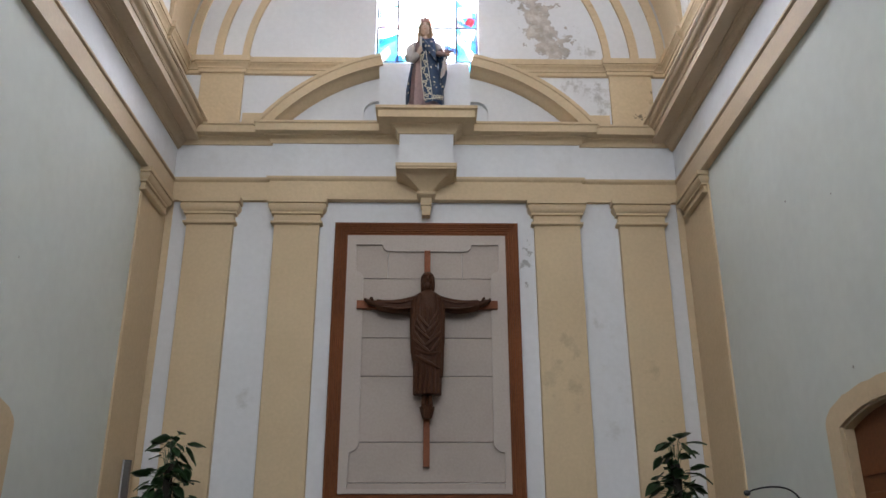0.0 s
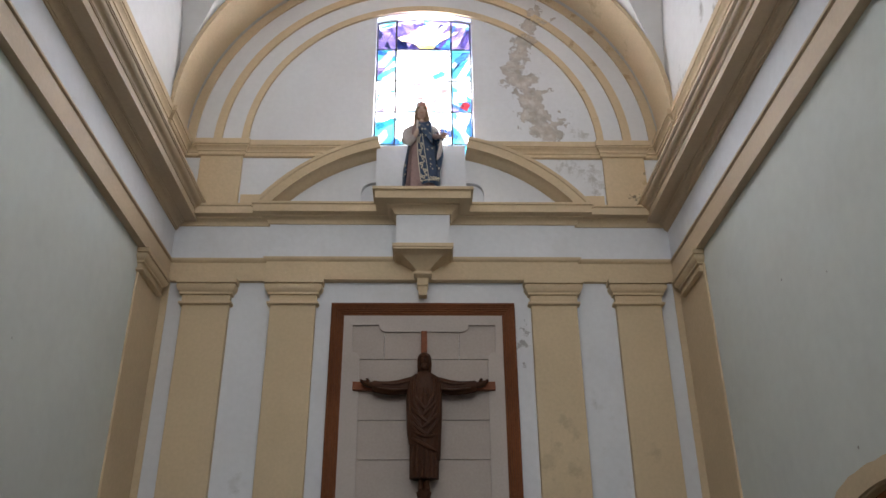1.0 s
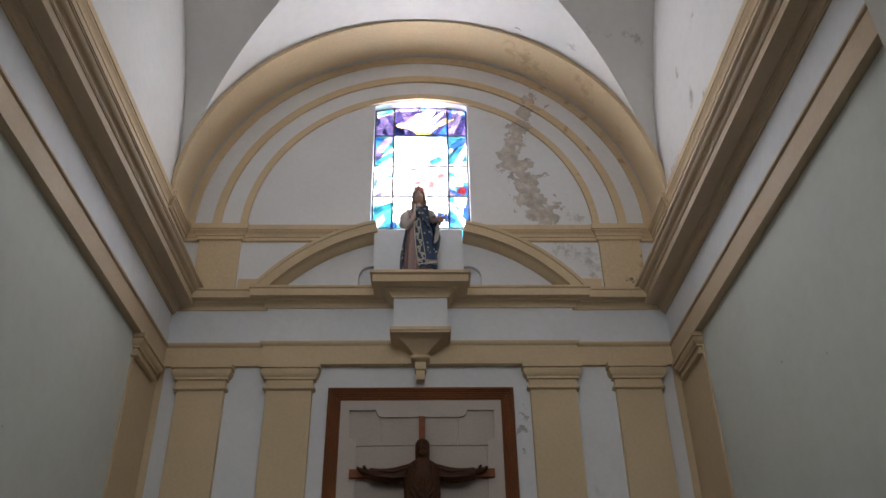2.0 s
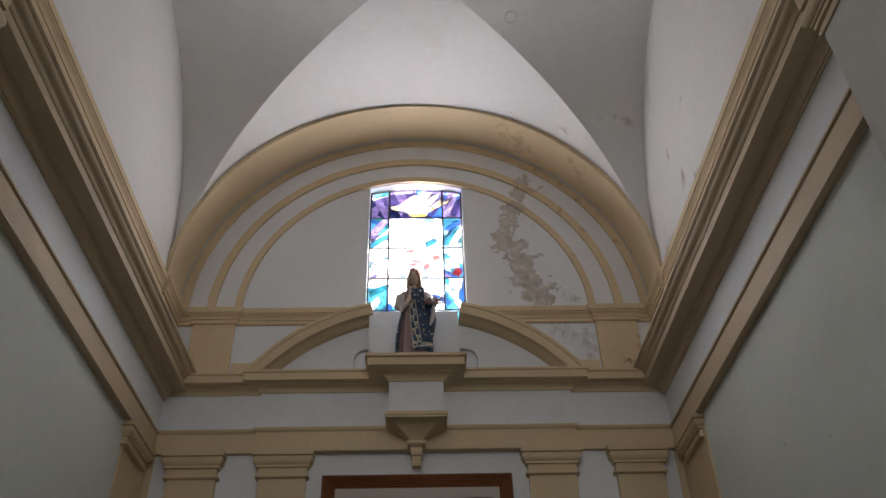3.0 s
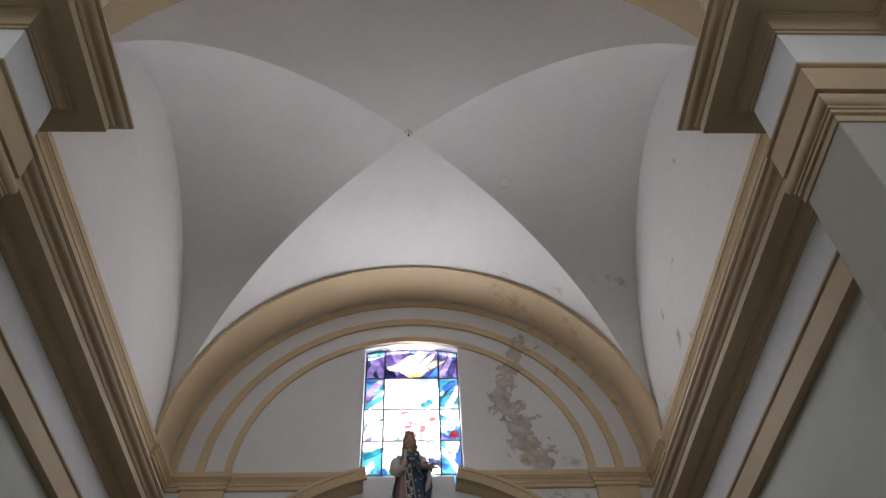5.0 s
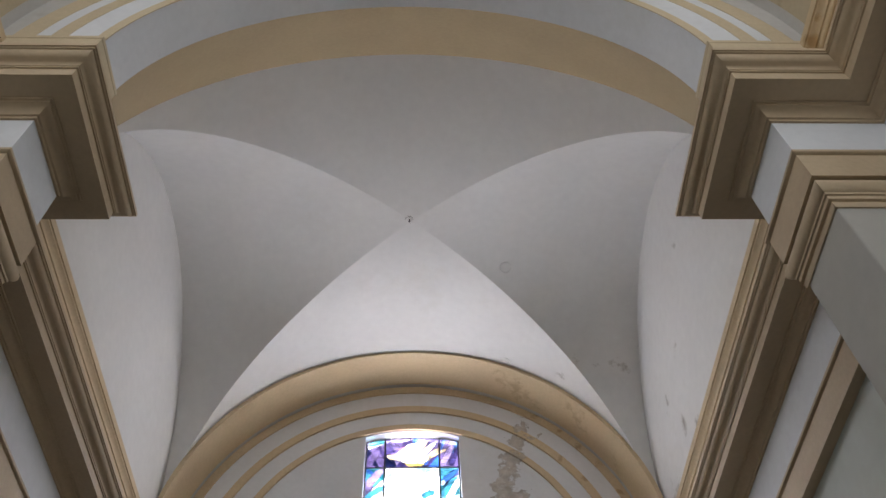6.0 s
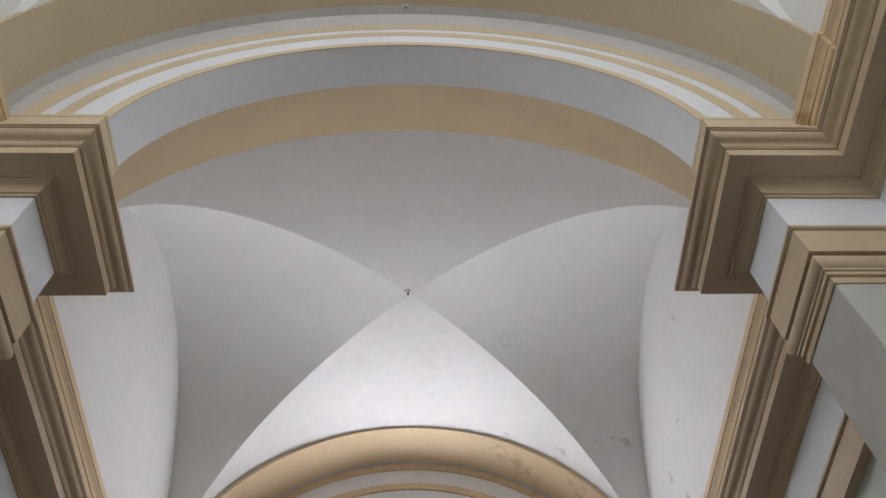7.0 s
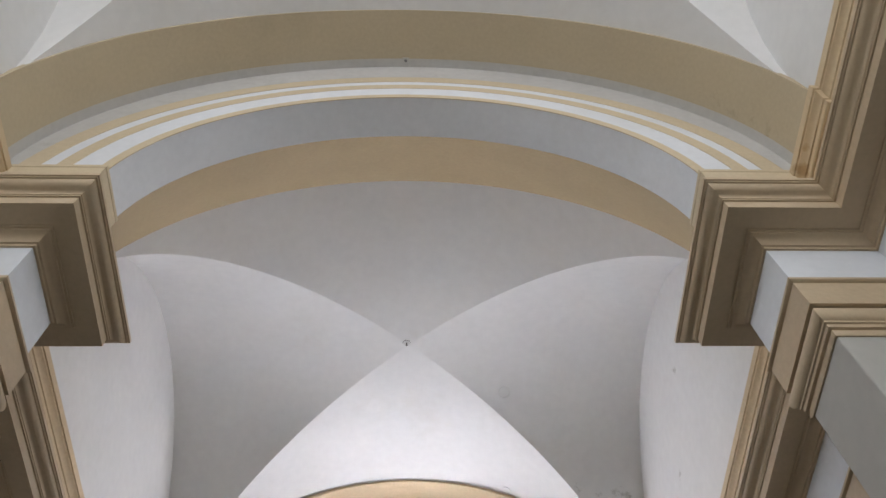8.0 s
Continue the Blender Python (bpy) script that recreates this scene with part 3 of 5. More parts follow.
# ---- pilasters ----
CAP = [(-0.02, 5.43), (0.018, 5.43), (0.038, 5.445), (0.038, 5.468), (0.008, 5.482), (0.008, 5.56), (0.036, 5.566), (0.036, 5.592), (0.045, 5.60), (0.062, 5.618), (0.074, 5.648), (0.078, 5.675), (0.06, 5.684), (0.06, 5.696), (0.086, 5.702), (0.086, 5.765), (-0.02, 5.765)]
for x0, x1 in ((-2.945, -2.375), (-1.87, -1.315), (1.34, 1.905), (2.395, 2.955)):
    p = thing("pilaster", "flat ochre painted wall pilaster with moulded capital", "pilaster", "pilasters on the end wall", ((x0 + x1) / 2, FAR, 0))
    part("shaft", boxed(x0, x1, 9.42, FAR + 0.02, 0, 5.5, bevel=0.006), SHAFT, p)
    part("capital", sweep(bmesh.new(), [(x0, FAR), (x0, 9.42), (x1, 9.42), (x1, FAR)], CAP, -1), OCHRE, p, smooth=True)
for side in (-1, 1):
    p = thing("pilaster", "ochre corner pilaster on the side wall", "pilaster", "side wall pilasters", (side * WALL, 8.8, 0))
    face = WALL - 0.045
    a, b = sorted((side * (WALL - 0.024), side * (WALL + 0.02)))
    part("shaft", boxed(a, b, 8.575 - 0.03 * side, 9.30, 0, 5.6, bevel=0.008), OCHRE, p)
    a, b = sorted((side * (WALL - 0.018), side * (WALL + 0.02)))
    part("return_strip", boxed(a, b, 9.30, 9.49, 0, 5.76), OCHRE, p)
    a, b = sorted((side * 3.15, side * (WALL - 0.02)))
    part("return_strip", boxed(a, b, 9.482, 9.51, 0, 5.76), OCHRE, p)
    part("capital", sweep(bmesh.new(), [(side * WALL, 9.30), (side * face, 9.30), (side * face, 8.60), (side * WALL, 8.60)], [(o, 5.765 - (5.765 - z) * 0.80) for o, z in CAP], -side), OCHRE, p, smooth=True)

# ---- statue console, plinth and broken pediment ----
plinth = thing("console", "white and ochre plaster console that carries the statue", "console", at=(0.0, 9.2, 5.5))
over = sweep(bmesh.new(), [(-0.335, 9.43), (-0.335, 9.12), (0.335, 9.12), (0.335, 9.43)],
             [(-0.05, 6.535), (0.022, 6.535), (0.026, 6.555), (0.042, 6.575), (0.07, 6.60), (0.10, 6.615), (0.115, 6.618), (0.115, 6.632), (0.258, 6.634), (0.258, 6.728), (0.268, 6.738), (0.29, 6.744), (0.29, 6.782), (-0.05, 6.786)], -1)
part("cornice", over, OCHRE, plinth, "ochre moulded cornice", smooth=True)
part("top", boxed(-0.61, 0.61, 8.85, 9.49, 6.75, 6.784), OCHRE, plinth)
shelf = sweep(bmesh.new(), [(-0.30, 9.43), (-0.30, 9.05), (0.30, 9.05), (0.30, 9.43)], [(-0.3, 6.0), (0.055, 6.0), (0.058, 6.018), (0.072, 6.03), (0.072, 6.07), (-0.3, 6.078)], -1)
part("shelf", shelf, OCHRE, plinth, smooth=True)


def tapered(bm, levels):
    """A block from levels of (half width, y front, z), square to the wall behind it."""
    rows = [[bm.verts.new(p) for p in ((-h, 9.45, z), (-h, y, z), (h, y, z), (h, 9.45, z))] for h, y, z in levels]
    for a, b in zip(rows, rows[1:]):
        for i in range(4):
            bm.faces.new((a[i], a[(i + 1) % 4], b[(i + 1) % 4], b[i]))
    bm.faces.new(rows[0])
    bm.faces.new(rows[-1])
    return bm


part("bell", tapered(bmesh.new(), [(h, 9.005 + 0.96 * (0.345 - h), z) for h, z in ((0.345, 6.003), (0.325, 5.994), (0.28, 5.975), (0.23, 5.948), (0.18, 5.917), (0.137, 5.884), (0.104, 5.852), (0.08, 5.828), (0.068, 5.808))]), OCHRE, plinth, smooth=True)
part("pendant", tapered(bmesh.new(), [(0.066, 9.27, 5.815), (0.108, 9.235, 5.812), (0.112, 9.23, 5.80), (0.112, 9.23, 5.775), (0.10, 9.245, 5.765), (0.085, 9.26, 5.757), (0.07, 9.29, 5.75), (0.068, 9.295, 5.745), (0.068, 9.295, 5.655), (0.056, 9.315, 5.64), (0.05, 9.34, 5.535)]), OCHRE, plinth, smooth=True)
back = bmesh.new()
slab(back, [(-0.61, 6.75), (0.57, 6.75), (0.555, 7.69), (-0.625, 7.69)], [], lambda a, b, d: (a, 9.3 + d, b), 0.19)
part("back_block", back, WHITE, plinth, "plain white plastered block")


def pediment_half(side):
    bm = bmesh.new()
    prof = [(2.495, 9.51), (2.495, 9.46), (2.505, 9.43), (2.52, 9.39), (2.538, 9.36), (2.545, 9.34), (2.545, 9.26), (2.655, 9.25), (2.665, 9.235), (2.705, 9.23), (2.712, 9.51)]
    loops = []
    for i in range(29):
        a = radians(35.5 + (77.0 - 35.5) * i / 28)
        loops.append([bm.verts.new((side * r * math.cos(a), y, 5.163 + r * math.sin(a))) for r, y in prof])
    n = len(prof)
    for p, q in zip(loops, loops[1:]):
        for j in range(n):
            bm.faces.new((p[j], p[(j + 1) % n], q[(j + 1) % n], q[j]))
    bm.faces.new(loops[0])
    bm.faces.new(loops[-1])
    return bm


for side in (-1, 1):
    tagged(mesh_object("pediment_half", pediment_half(side), OCHRE, True), "curved ochre half of a broken pediment", "pediment", "broken pediment")

# ---- altar panel: wooden frame, stone slabs, raised border ----
frame_thing = thing("panel_frame", "reddish-brown moulded wooden frame round the stone panel", "frame", at=(0.01, 9.48, 2.1))
corners = [(-1.115, 2.09), (1.13, 2.09), (1.13, 5.46), (-1.115, 5.46)]
RIB = [(0, 9.5), (0, 9.41), (0.012, 9.40), (0.03, 9.40), (0.036, 9.412), (0.05, 9.412), (0.056, 9.425), (0.075, 9.425), (0.08, 9.438), (0.098, 9.438), (0.104, 9.45), (0.125, 9.45), (0.13, 9.462), (0.155, 9.462), (0.155, 9.5)]
for i in range(4):
    a, b = corners[i], corners[(i + 1) % 4]
    bm = bmesh.new()
    rows = []
    for (x, z) in (a, b):
        sx, sz = (1 if x < 0 else -1), (1 if z < 3 else -1)
        rows.append([bm.verts.new((x + sx * o, y, z + sz * o)) for o, y in RIB])
    for j in range(len(RIB) - 1):
        bm.faces.new((rows[0][j], rows[0][j + 1], rows[1][j + 1], rows[1][j]))
    bm.faces.new(rows[0])
    bm.faces.new(rows[1])
    part("frame_rail", bm, WOOD, frame_thing)
panel = thing("stone_panel", "cream limestone panel of jointed slabs with scalloped border", "stone panel", at=(0.01, 9.49, 2.25))
X0, X1 = -0.96, 0.975
for z0, z1, cuts in ((2.245, 2.366, ()), (2.366, 2.807, ()), (2.807, 3.557, ()), (3.557, 4.012, ()), (4.012, 4.747, ()), (4.747, 5.305, (-0.458, 0.443))):
    xs = [X0, *cuts, X1]
    for a, b in zip(xs, xs[1:]):
        part("slab", boxed(a + 0.002, b - 0.002, 9.462, 9.505, z0 + 0.0034, z1 - 0.0034, bevel=0.003), STONE, panel)
def curl(x, z, r, a0, a1):
    return [(x + r * math.cos(radians(a0 + (a1 - a0) * i / 6)), z + r * math.sin(radians(a0 + (a1 - a0) * i / 6))) for i in range(7)]
inner = [(-0.86, 2.30), (0.90, 2.30), (0.90, 2.70), *curl(0.885, 2.80, 0.105, 270, 180), *[(0.785, 4.70)], *curl(0.878, 4.745, 0.09, 190, 90), (0.885, 5.178),
         *[(0.56, 5.178)], *curl(0.47, 5.18, 0.09, 0, -90), *curl(-0.44, 5.18, 0.09, -90, -180), (-0.85, 5.178), *curl(-0.84, 4.745, 0.09, 90, -10), (-0.74, 2.86), *curl(-0.845, 2.80, 0.105, 0, -90)]
part("border", slab(bmesh.new(), [(X0 + 0.004, 2.25), (X1 - 0.004, 2.25), (X1 - 0.004, 5.30), (X0 + 0.004, 5.30)], [inner], lambda a, b, d: (a, 9.432 + d, b), 0.034), PALE_STONE, panel, "raised scalloped stone border")

# ---- cross and the carved figure on it ----
cross = thing("cross", "slim red-brown wooden cross fixed to the stone panel", "cross", at=(0.02, 9.42, 2.53))
part("upright", boxed(-0.016, 0.056, 9.385, 9.455, 2.53, 5.085, bevel=0.004), CROSS_WOOD, cross)
part("crossbar", boxed(-0.815, 0.858, 9.378, 9.452, 4.352, 4.45, bevel=0.004), CROSS_WOOD, cross)


def loft(bm, rows, cap=True, slot=0, wrap=True):
    """Skin rows of points; returns nothing. slot: the material's index."""
    loops = [[bm.verts.new(p) for p in row] for row in rows]
    n = len(loops[0])
    for p, q in zip(loops, loops[1:]):
        for j in range(n if wrap else n - 1):
            f = bm.faces.new((p[j], p[(j + 1) % n], q[(j + 1) % n], q[j]))
            f.material_index = slot
    if cap:
        bm.faces.new(loops[0]).material_index = slot
        bm.faces.new(loops[-1][::-1]).material_index = slot


def oval(cx, cy, z, a, b, fold=0.0, waves=0, turn=0.0, n=48):
    """A level oval; fold ripples its edge as drapery does."""
    pts = []
    for i in range(n):
        t = 2 * math.pi * i / n
        k = 1 + fold * math.sin(waves * t + turn) + 0.4 * fold * math.sin((waves * 2 + 1) * t + 1.3 * turn)
        pts.append((cx + a * k * math.cos(t), cy + b * k * math.sin(t), z))
    return pts


def across(cx, cy, cz, a, b, fold=0.0, waves=0, turn=0.0, n=24):
    """An upright oval that faces along x."""
    pts = []
    for i in range(n):
        t = 2 * math.pi * i / n
        k = 1 + fold * math.sin(waves * t + turn)
        pts.append((cx, cy + a * k * math.cos(t), cz + b * k * math.sin(t)))
    return pts


def ball(bm, x, y, z, a, b, c, slot=0, rows=9, n=20):
    loft(bm, [oval(x, y, z - c * math.cos(math.pi * (i + 0.5) / rows), a * math.sin(math.pi * (i + 0.5) / rows), b * math.sin(math.pi * (i + 0.5) / rows), n=n) for i in range(rows)], slot=slot)


def tube(bm, pts, r, n=8, slot=0):
    """A rod of even or changing thickness along points."""
    pts = [Vector(p) for p in pts]
    rad = r if isinstance(r, (list, tuple)) else [r] * len(pts)
    rows = []
    for i, p in enumerate(pts):
        d = (pts[min(i + 1, len(pts) - 1)] - pts[max(i - 1, 0)]).normalized()
        u = d.cross(Vector((0, 1, 0.01)) if abs(d.y) < 0.9 else Vector((1, 0, 0))).normalized()
        v = d.cross(u)
        rows.append([p + rad[i] * (math.cos(2 * math.pi * k / n) * u + math.sin(2 * math.pi * k / n) * v) for k in range(n)])
    loft(bm, rows, slot=slot)


def carved_figure():
    bm = bmesh.new()
    cx, cy = 0.025, 9.26
    # pleated skirt, then the draped robe over it
    loft(bm, [oval(cx, cy, 3.30, 0.150, 0.095, 0.06, 14, 0.4, 96), oval(cx, cy, 3.45, 0.152, 0.098, 0.06, 14, 0.4, 96), oval(cx, cy, 3.62, 0.154, 0.10, 0.05, 14, 0.4, 96), oval(cx, cy, 3.85, 0.158, 0.10, 0.03, 14, 0.4, 96)])
    rows = []
    for z, a, b in ((3.60, 0.176, 0.112), (3.66, 0.182, 0.118), (3.78, 0.190, 0.122), (3.95, 0.198, 0.124), (4.10, 0.202, 0.122), (4.22, 0.204, 0.118), (4.34, 0.206, 0.112), (4.42, 0.196, 0.105), (4.47, 0.150, 0.092), (4.50, 0.10, 0.075), (4.525, 0.058, 0.058)):
        row = oval(cx, cy, z, a, b, 0.012, 9, z * 4, 96)
        low = 1 if z < 3.75 else 0
        # hem rises towards one side, and hanging folds cross the chest as chevrons
        out = []
        for x, y, zz in row:
            u = (x - cx) / 0.18
            front = max(0.0, (cy - y) / b)
            drop = low * 0.10 * u
            chev = 0.016 * front * max(0, math.sin((zz + 0.42 * abs(u - 0.05)) * 46)) * (1 if 3.75 < zz < 4.30 else 0.2)
            out.append((x, y - chev, zz - drop * (1 if zz < 3.7 else 0.5)))
        rows.append(out)
    fine = []
    for p, q in zip(rows, rows[1:]):
        for k in range(4):
            w = k / 4
            row = []
            for (ax, ay, az), (bx, by, bz) in zip(p, q):
                x, y, z = ax + (bx - ax) * w, ay + (by - ay) * w, az + (bz - az) * w
                u = (x - cx) / 0.18
                front = max(0.0, (cy - y) / 0.12)
                y -= 0.014 * front * max(0.0, math.sin((z + 0.5 * abs(u)) * 44)) * (1 if 3.74 < z < 4.3 else 0)
                row.append((x, y, z))
            fine.append(row)
    fine.append(rows[-1])
    loft(bm, fine)
    # stole edges down the front, hanging folds between them, the hem and the pleats of the skirt
    def on_front(x, z, out=0.006):
        a, b = 0.20, 0.124 if z < 4.3 else 0.112
        return (cx + x, cy - b * math.sqrt(max(0.05, 1 - (x / a) ** 2)) - out, z)
    for s in (-1, 1):
        tube(bm, [on_front(s * x, z) for x, z in ((0.09, 4.465), (0.105, 4.36), (0.10, 4.22), (0.085, 4.10), (0.05, 3.98), (0.01, 3.90))], [0.012, 0.020, 0.024, 0.024, 0.020, 0.010], 8)
        tube(bm, [on_front(s * x, z) for x, z in ((0.155, 4.43), (0.165, 4.2), (0.155, 4.0), (0.12, 3.85), (0.06, 3.77))], [0.010, 0.016, 0.019, 0.018, 0.008], 8)
    for x0, z0, x1, z1, x2, z2 in ((-0.15, 3.82, 0.02, 3.70, 0.15, 3.78), (-0.15, 3.74, 0.0, 3.64, 0.15, 3.58)):
        mids = [((1 - w) ** 2 * x0 + 2 * w * (1 - w) * x1 + w * w * x2, (1 - w) ** 2 * z0 + 2 * w * (1 - w) * z1 + w * w * z2) for w in [i / 8 for i in range(9)]]
        tube(bm, [on_front(x, z) for x, z in mids], [0.005, 0.015, 0.021, 0.024, 0.025, 0.024, 0.020, 0.014, 0.005], 8)
    for k in range(5):
        low, half, tip = 3.76 + 0.072 * k, 0.165 - 0.012 * k, (0.03, -0.028, 0.035, -0.02, 0.015)[k]
        for s in (-1, 1):
            ends = [(tip + (s * half - tip) * w, low + 0.13 * w + 0.05 * w * w + (0.02 if s > 0 else -0.01) * (1 - k % 2) * w) for w in (0, 0.2, 0.4, 0.6, 0.8, 1.0)]
            tube(bm, [on_front(x, z, 0.022) for x, z in ends], [0.013, 0.021, 0.021, 0.020, 0.018, 0.012], 6)
    for k in range(6):
        x = -0.125 + 0.25 * k / 5
        y = cy - 0.098 * math.sqrt(max(0.05, 1 - (x / 0.155) ** 2)) - 0.004
        tube(bm, [(cx + x, y - 0.004, 3.305), (cx + x, y - 0.01, 3.5), (cx + x * 0.96, y - 0.006, 3.66)], [0.022, 0.021, 0.016], 8)
    # arms in wide sleeves
    for s in (-1, 1):
        path = [(0.12, 4.41, 0.075, 0.08), (0.20, 4.378, 0.078, 0.092), (0.30, 4.353, 0.075, 0.088), (0.40, 4.345, 0.072, 0.082), (0.50, 4.352, 0.070, 0.074), (0.585, 4.366, 0.068, 0.07), (0.60, 4.368, 0.062, 0.064)]
        rows = [across(cx + s * x, cy + 0.02 + 0.06 * x, z, a, b, 0.05, 5, 9 * x) for x, z, a, b in path]
        loft(bm, rows)
        loft(bm, [across(cx + s * x, cy + 0.05, z, a, b) for x, z, a, b in ((0.57, 4.375, 0.036, 0.042), (0.63, 4.39, 0.036, 0.038), (0.66, 4.398, 0.048, 0.04), (0.69, 4.405, 0.052, 0.036), (0.715, 4.412, 0.046, 0.028))])
        for k in range(4):
            y = cy + 0.015 + 0.022 * k
            tube(bm, [(cx + s * 0.70, y, 4.412), (cx + s * 0.728, y - 0.008, 4.425 + 0.005 * (k % 2)), (cx + s * 0.738, y - 0.016, 4.437)], [0.017, 0.016, 0.013], 6)
        tube(bm, [(cx + s * 0.645, cy + 0.015, 4.415), (cx + s * 0.655, cy - 0.005, 4.435), (cx + s * 0.672, cy - 0.012, 4.445)], [0.018, 0.016, 0.013], 6)
        tube(bm, [on_front(s * 0.17, 4.40), (cx + s * 0.32, cy - 0.05, 4.365), (cx + s * 0.5, cy - 0.035, 4.38)], [0.008, 0.014, 0.006], 6)
        tube(bm, [on_front(s * 0.18, 4.31), (cx + s * 0.34, cy - 0.045, 4.30), (cx + s * 0.54, cy - 0.02, 4.33)], [0.008, 0.016, 0.008], 6)
    # neck, head with long hair, beard
    loft(bm, [oval(cx, cy, z, a, a, n=20) for z, a in ((4.50, 0.055), (4.56, 0.048), (4.60, 0.05))])
    ball(bm, cx, cy - 0.012, 4.655, 0.066, 0.08, 0.10, rows=14, n=28)
    hair = []
    for z, a, b in ((4.50, 0.07, 0.05), (4.54, 0.078, 0.06), (4.60, 0.083, 0.075), (4.66, 0.084, 0.085), (4.71, 0.080, 0.085), (4.745, 0.062, 0.07), (4.765, 0.035, 0.04), (4.772, 0.01, 0.012)):
        hair.append(oval(cx, cy + 0.032, z, a, b, 0.02, 12, z * 20, 36))
    loft(bm, hair)
    ball(bm, cx, cy - 0.07, 4.572, 0.04, 0.03, 0.045)
    tube(bm, [(cx, cy - 0.088, 4.69), (cx, cy - 0.10, 4.645), (cx, cy - 0.09, 4.635)], [0.008, 0.013, 0.009], 6)
    for s in (-1, 1):
        tube(bm, [(cx + s * 0.045, cy - 0.072, 4.695), (cx + s * 0.012, cy - 0.09, 4.695)], [0.006, 0.007], 6)
    # feet on a tapered block
    for s in (-1, 1):
        tube(bm, [(cx + s * 0.032, cy + 0.02, 3.34), (cx + s * 0.034, cy, 3.24), (cx + s * 0.036, cy - 0.03, 3.185), (cx + s * 0.04, cy - 0.075, 3.165)], [0.03, 0.028, 0.033, 0.024], 10)
    loft(bm, [oval(cx, cy + 0.02, z, a, b, n=6) for z, a, b in ((3.04, 0.045, 0.05), (3.06, 0.058, 0.06), (3.12, 0.075, 0.085), (3.165, 0.085, 0.105), (3.175, 0.08, 0.10))])
    box(bm, cx - 0.03, cx + 0.03, 9.30, 9.40, 3.06, 3.15)
    box(bm, cx - 0.05, cx + 0.05, 9.30, 9.39, 4.1, 4.4)
    return bm


tagged(mesh_object("carved_figure", carved_figure(), DARK_WOOD, True), "dark carved wooden robed figure with outspread arms on the cross", "statue")


def painted_statue():
    """Slots: 0 gown, 1 mantle, 2 gilt border, 3 flesh, 4 hair, 5 veil, 6 crown."""
    bm = bmesh.new()
    cx, cy = -0.025, 9.0
    loft(bm, [oval(cx, cy, z, a, b, f, 11, 1.0 + z, 66) for z, a, b, f in ((6.775, 0.185, 0.15, 0.05), (6.80, 0.19, 0.155, 0.06), (7.0, 0.178, 0.15, 0.06), (7.25, 0.165, 0.14, 0.05), (7.42, 0.15, 0.125, 0.03), (7.58, 0.15, 0.11, 0.02), (7.70, 0.155, 0.10, 0.02), (7.78, 0.12, 0.08, 0), (7.83, 0.05, 0.05, 0))])
    box(bm, cx - 0.19, cx + 0.2, cy - 0.14, cy + 0.14, 6.766, 6.79, 0.006)
    # mantle: open shell behind and over one side, its edge a gilt band
    def shell(t0, t1, grow, slot, z_low=6.79, z_high=7.74, n=26, drop=0.0):
        rows = []
        for i in range(22):
            w = i / 21
            z = z_low + (z_high - z_low) * w
            a = 0.225 - 0.05 * w + 0.02 * math.sin(w * 6)
            b = 0.185 - 0.06 * w
            row = []
            for k in range(n):
                t = radians(t0 + (t1 - t0) * k / (n - 1) + drop * w)
                ripple = 1 + 0.035 * math.sin(9 * t + 3 * w) + grow
                row.append((cx + a * ripple * math.cos(t), cy + b * ripple * math.sin(t), z + 0.02 * math.sin(5 * t)))
            rows.append(row)
        loft(bm, rows, cap=False, slot=slot, wrap=False)
    shell(-20, 215, 0.02, 1)
    shell(-88, -18, 0.04, 1, 6.80, 7.76, 20, -25)
    def on_cloth(deg, w, out=0.075):
        t = radians(deg - 25 * w)
        a, b = 0.225 - 0.05 * w + 0.02 * math.sin(w * 6), 0.185 - 0.06 * w
        return (cx + a * (1 + out) * math.cos(t), cy + b * (1 + out) * math.sin(t), 6.80 + 0.96 * w)
    for deg in (-90, -66):
        tube(bm, [on_cloth(deg, 0.02 + 0.78 * i / 12) for i in range(13)], 0.0045, 6, 2)
    tube(bm, [on_cloth(-90 + 72 * i / 12, 0.03 + 0.11 * (i / 12) ** 1.5) for i in range(13)], 0.006, 6, 2)
    for k in range(7):
        w0, flip = 0.06 + 0.105 * k, (1 if k % 2 else -1)
        tube(bm, [on_cloth(-78 + flip * 9 * math.sin(2 * math.pi * i / 12) * (1 - i / 30), w0 + 0.095 * i / 12) for i in range(13)], 0.0065, 6, 2)
        tube(bm, [on_cloth(-78 + flip * (4 + 5 * math.cos(i * 0.6)), w0 + 0.03 + 0.018 * math.sin(i * 0.6)) for i in range(9)], 0.005, 6, 2)
    for k in range(4):
        tube(bm, [on_cloth(-58 + 11 * k + 4 * math.cos(i * 0.7), 0.08 + 0.012 * k + 0.03 * math.sin(i * 0.7)) for i in range(8)], 0.006, 6, 2)
    # fold of the mantle across the chest to the shoulder
    loft(bm, [[(cx - 0.06 + 0.20 * w, cy - 0.13 - 0.02 * math.sin(w * 3) - d, 7.74 - 0.26 * w + h) for d, h in ((0, 0.06), (0.02, 0.03), (0.024, -0.02), (0.012, -0.07), (-0.03, -0.08), (-0.06, 0), (-0.03, 0.05))] for w in [i / 10 for i in range(11)]], slot=1)
    # veil over the right shoulder and sleeve
    tube(bm, [(cx - 0.12, cy, 7.74), (cx - 0.175, cy - 0.02, 7.66), (cx - 0.19, cy - 0.05, 7.52), (cx - 0.15, cy - 0.12, 7.45), (cx - 0.085, cy - 0.16, 7.50)], [0.05, 0.068, 0.07, 0.06, 0.042], 14, 5)
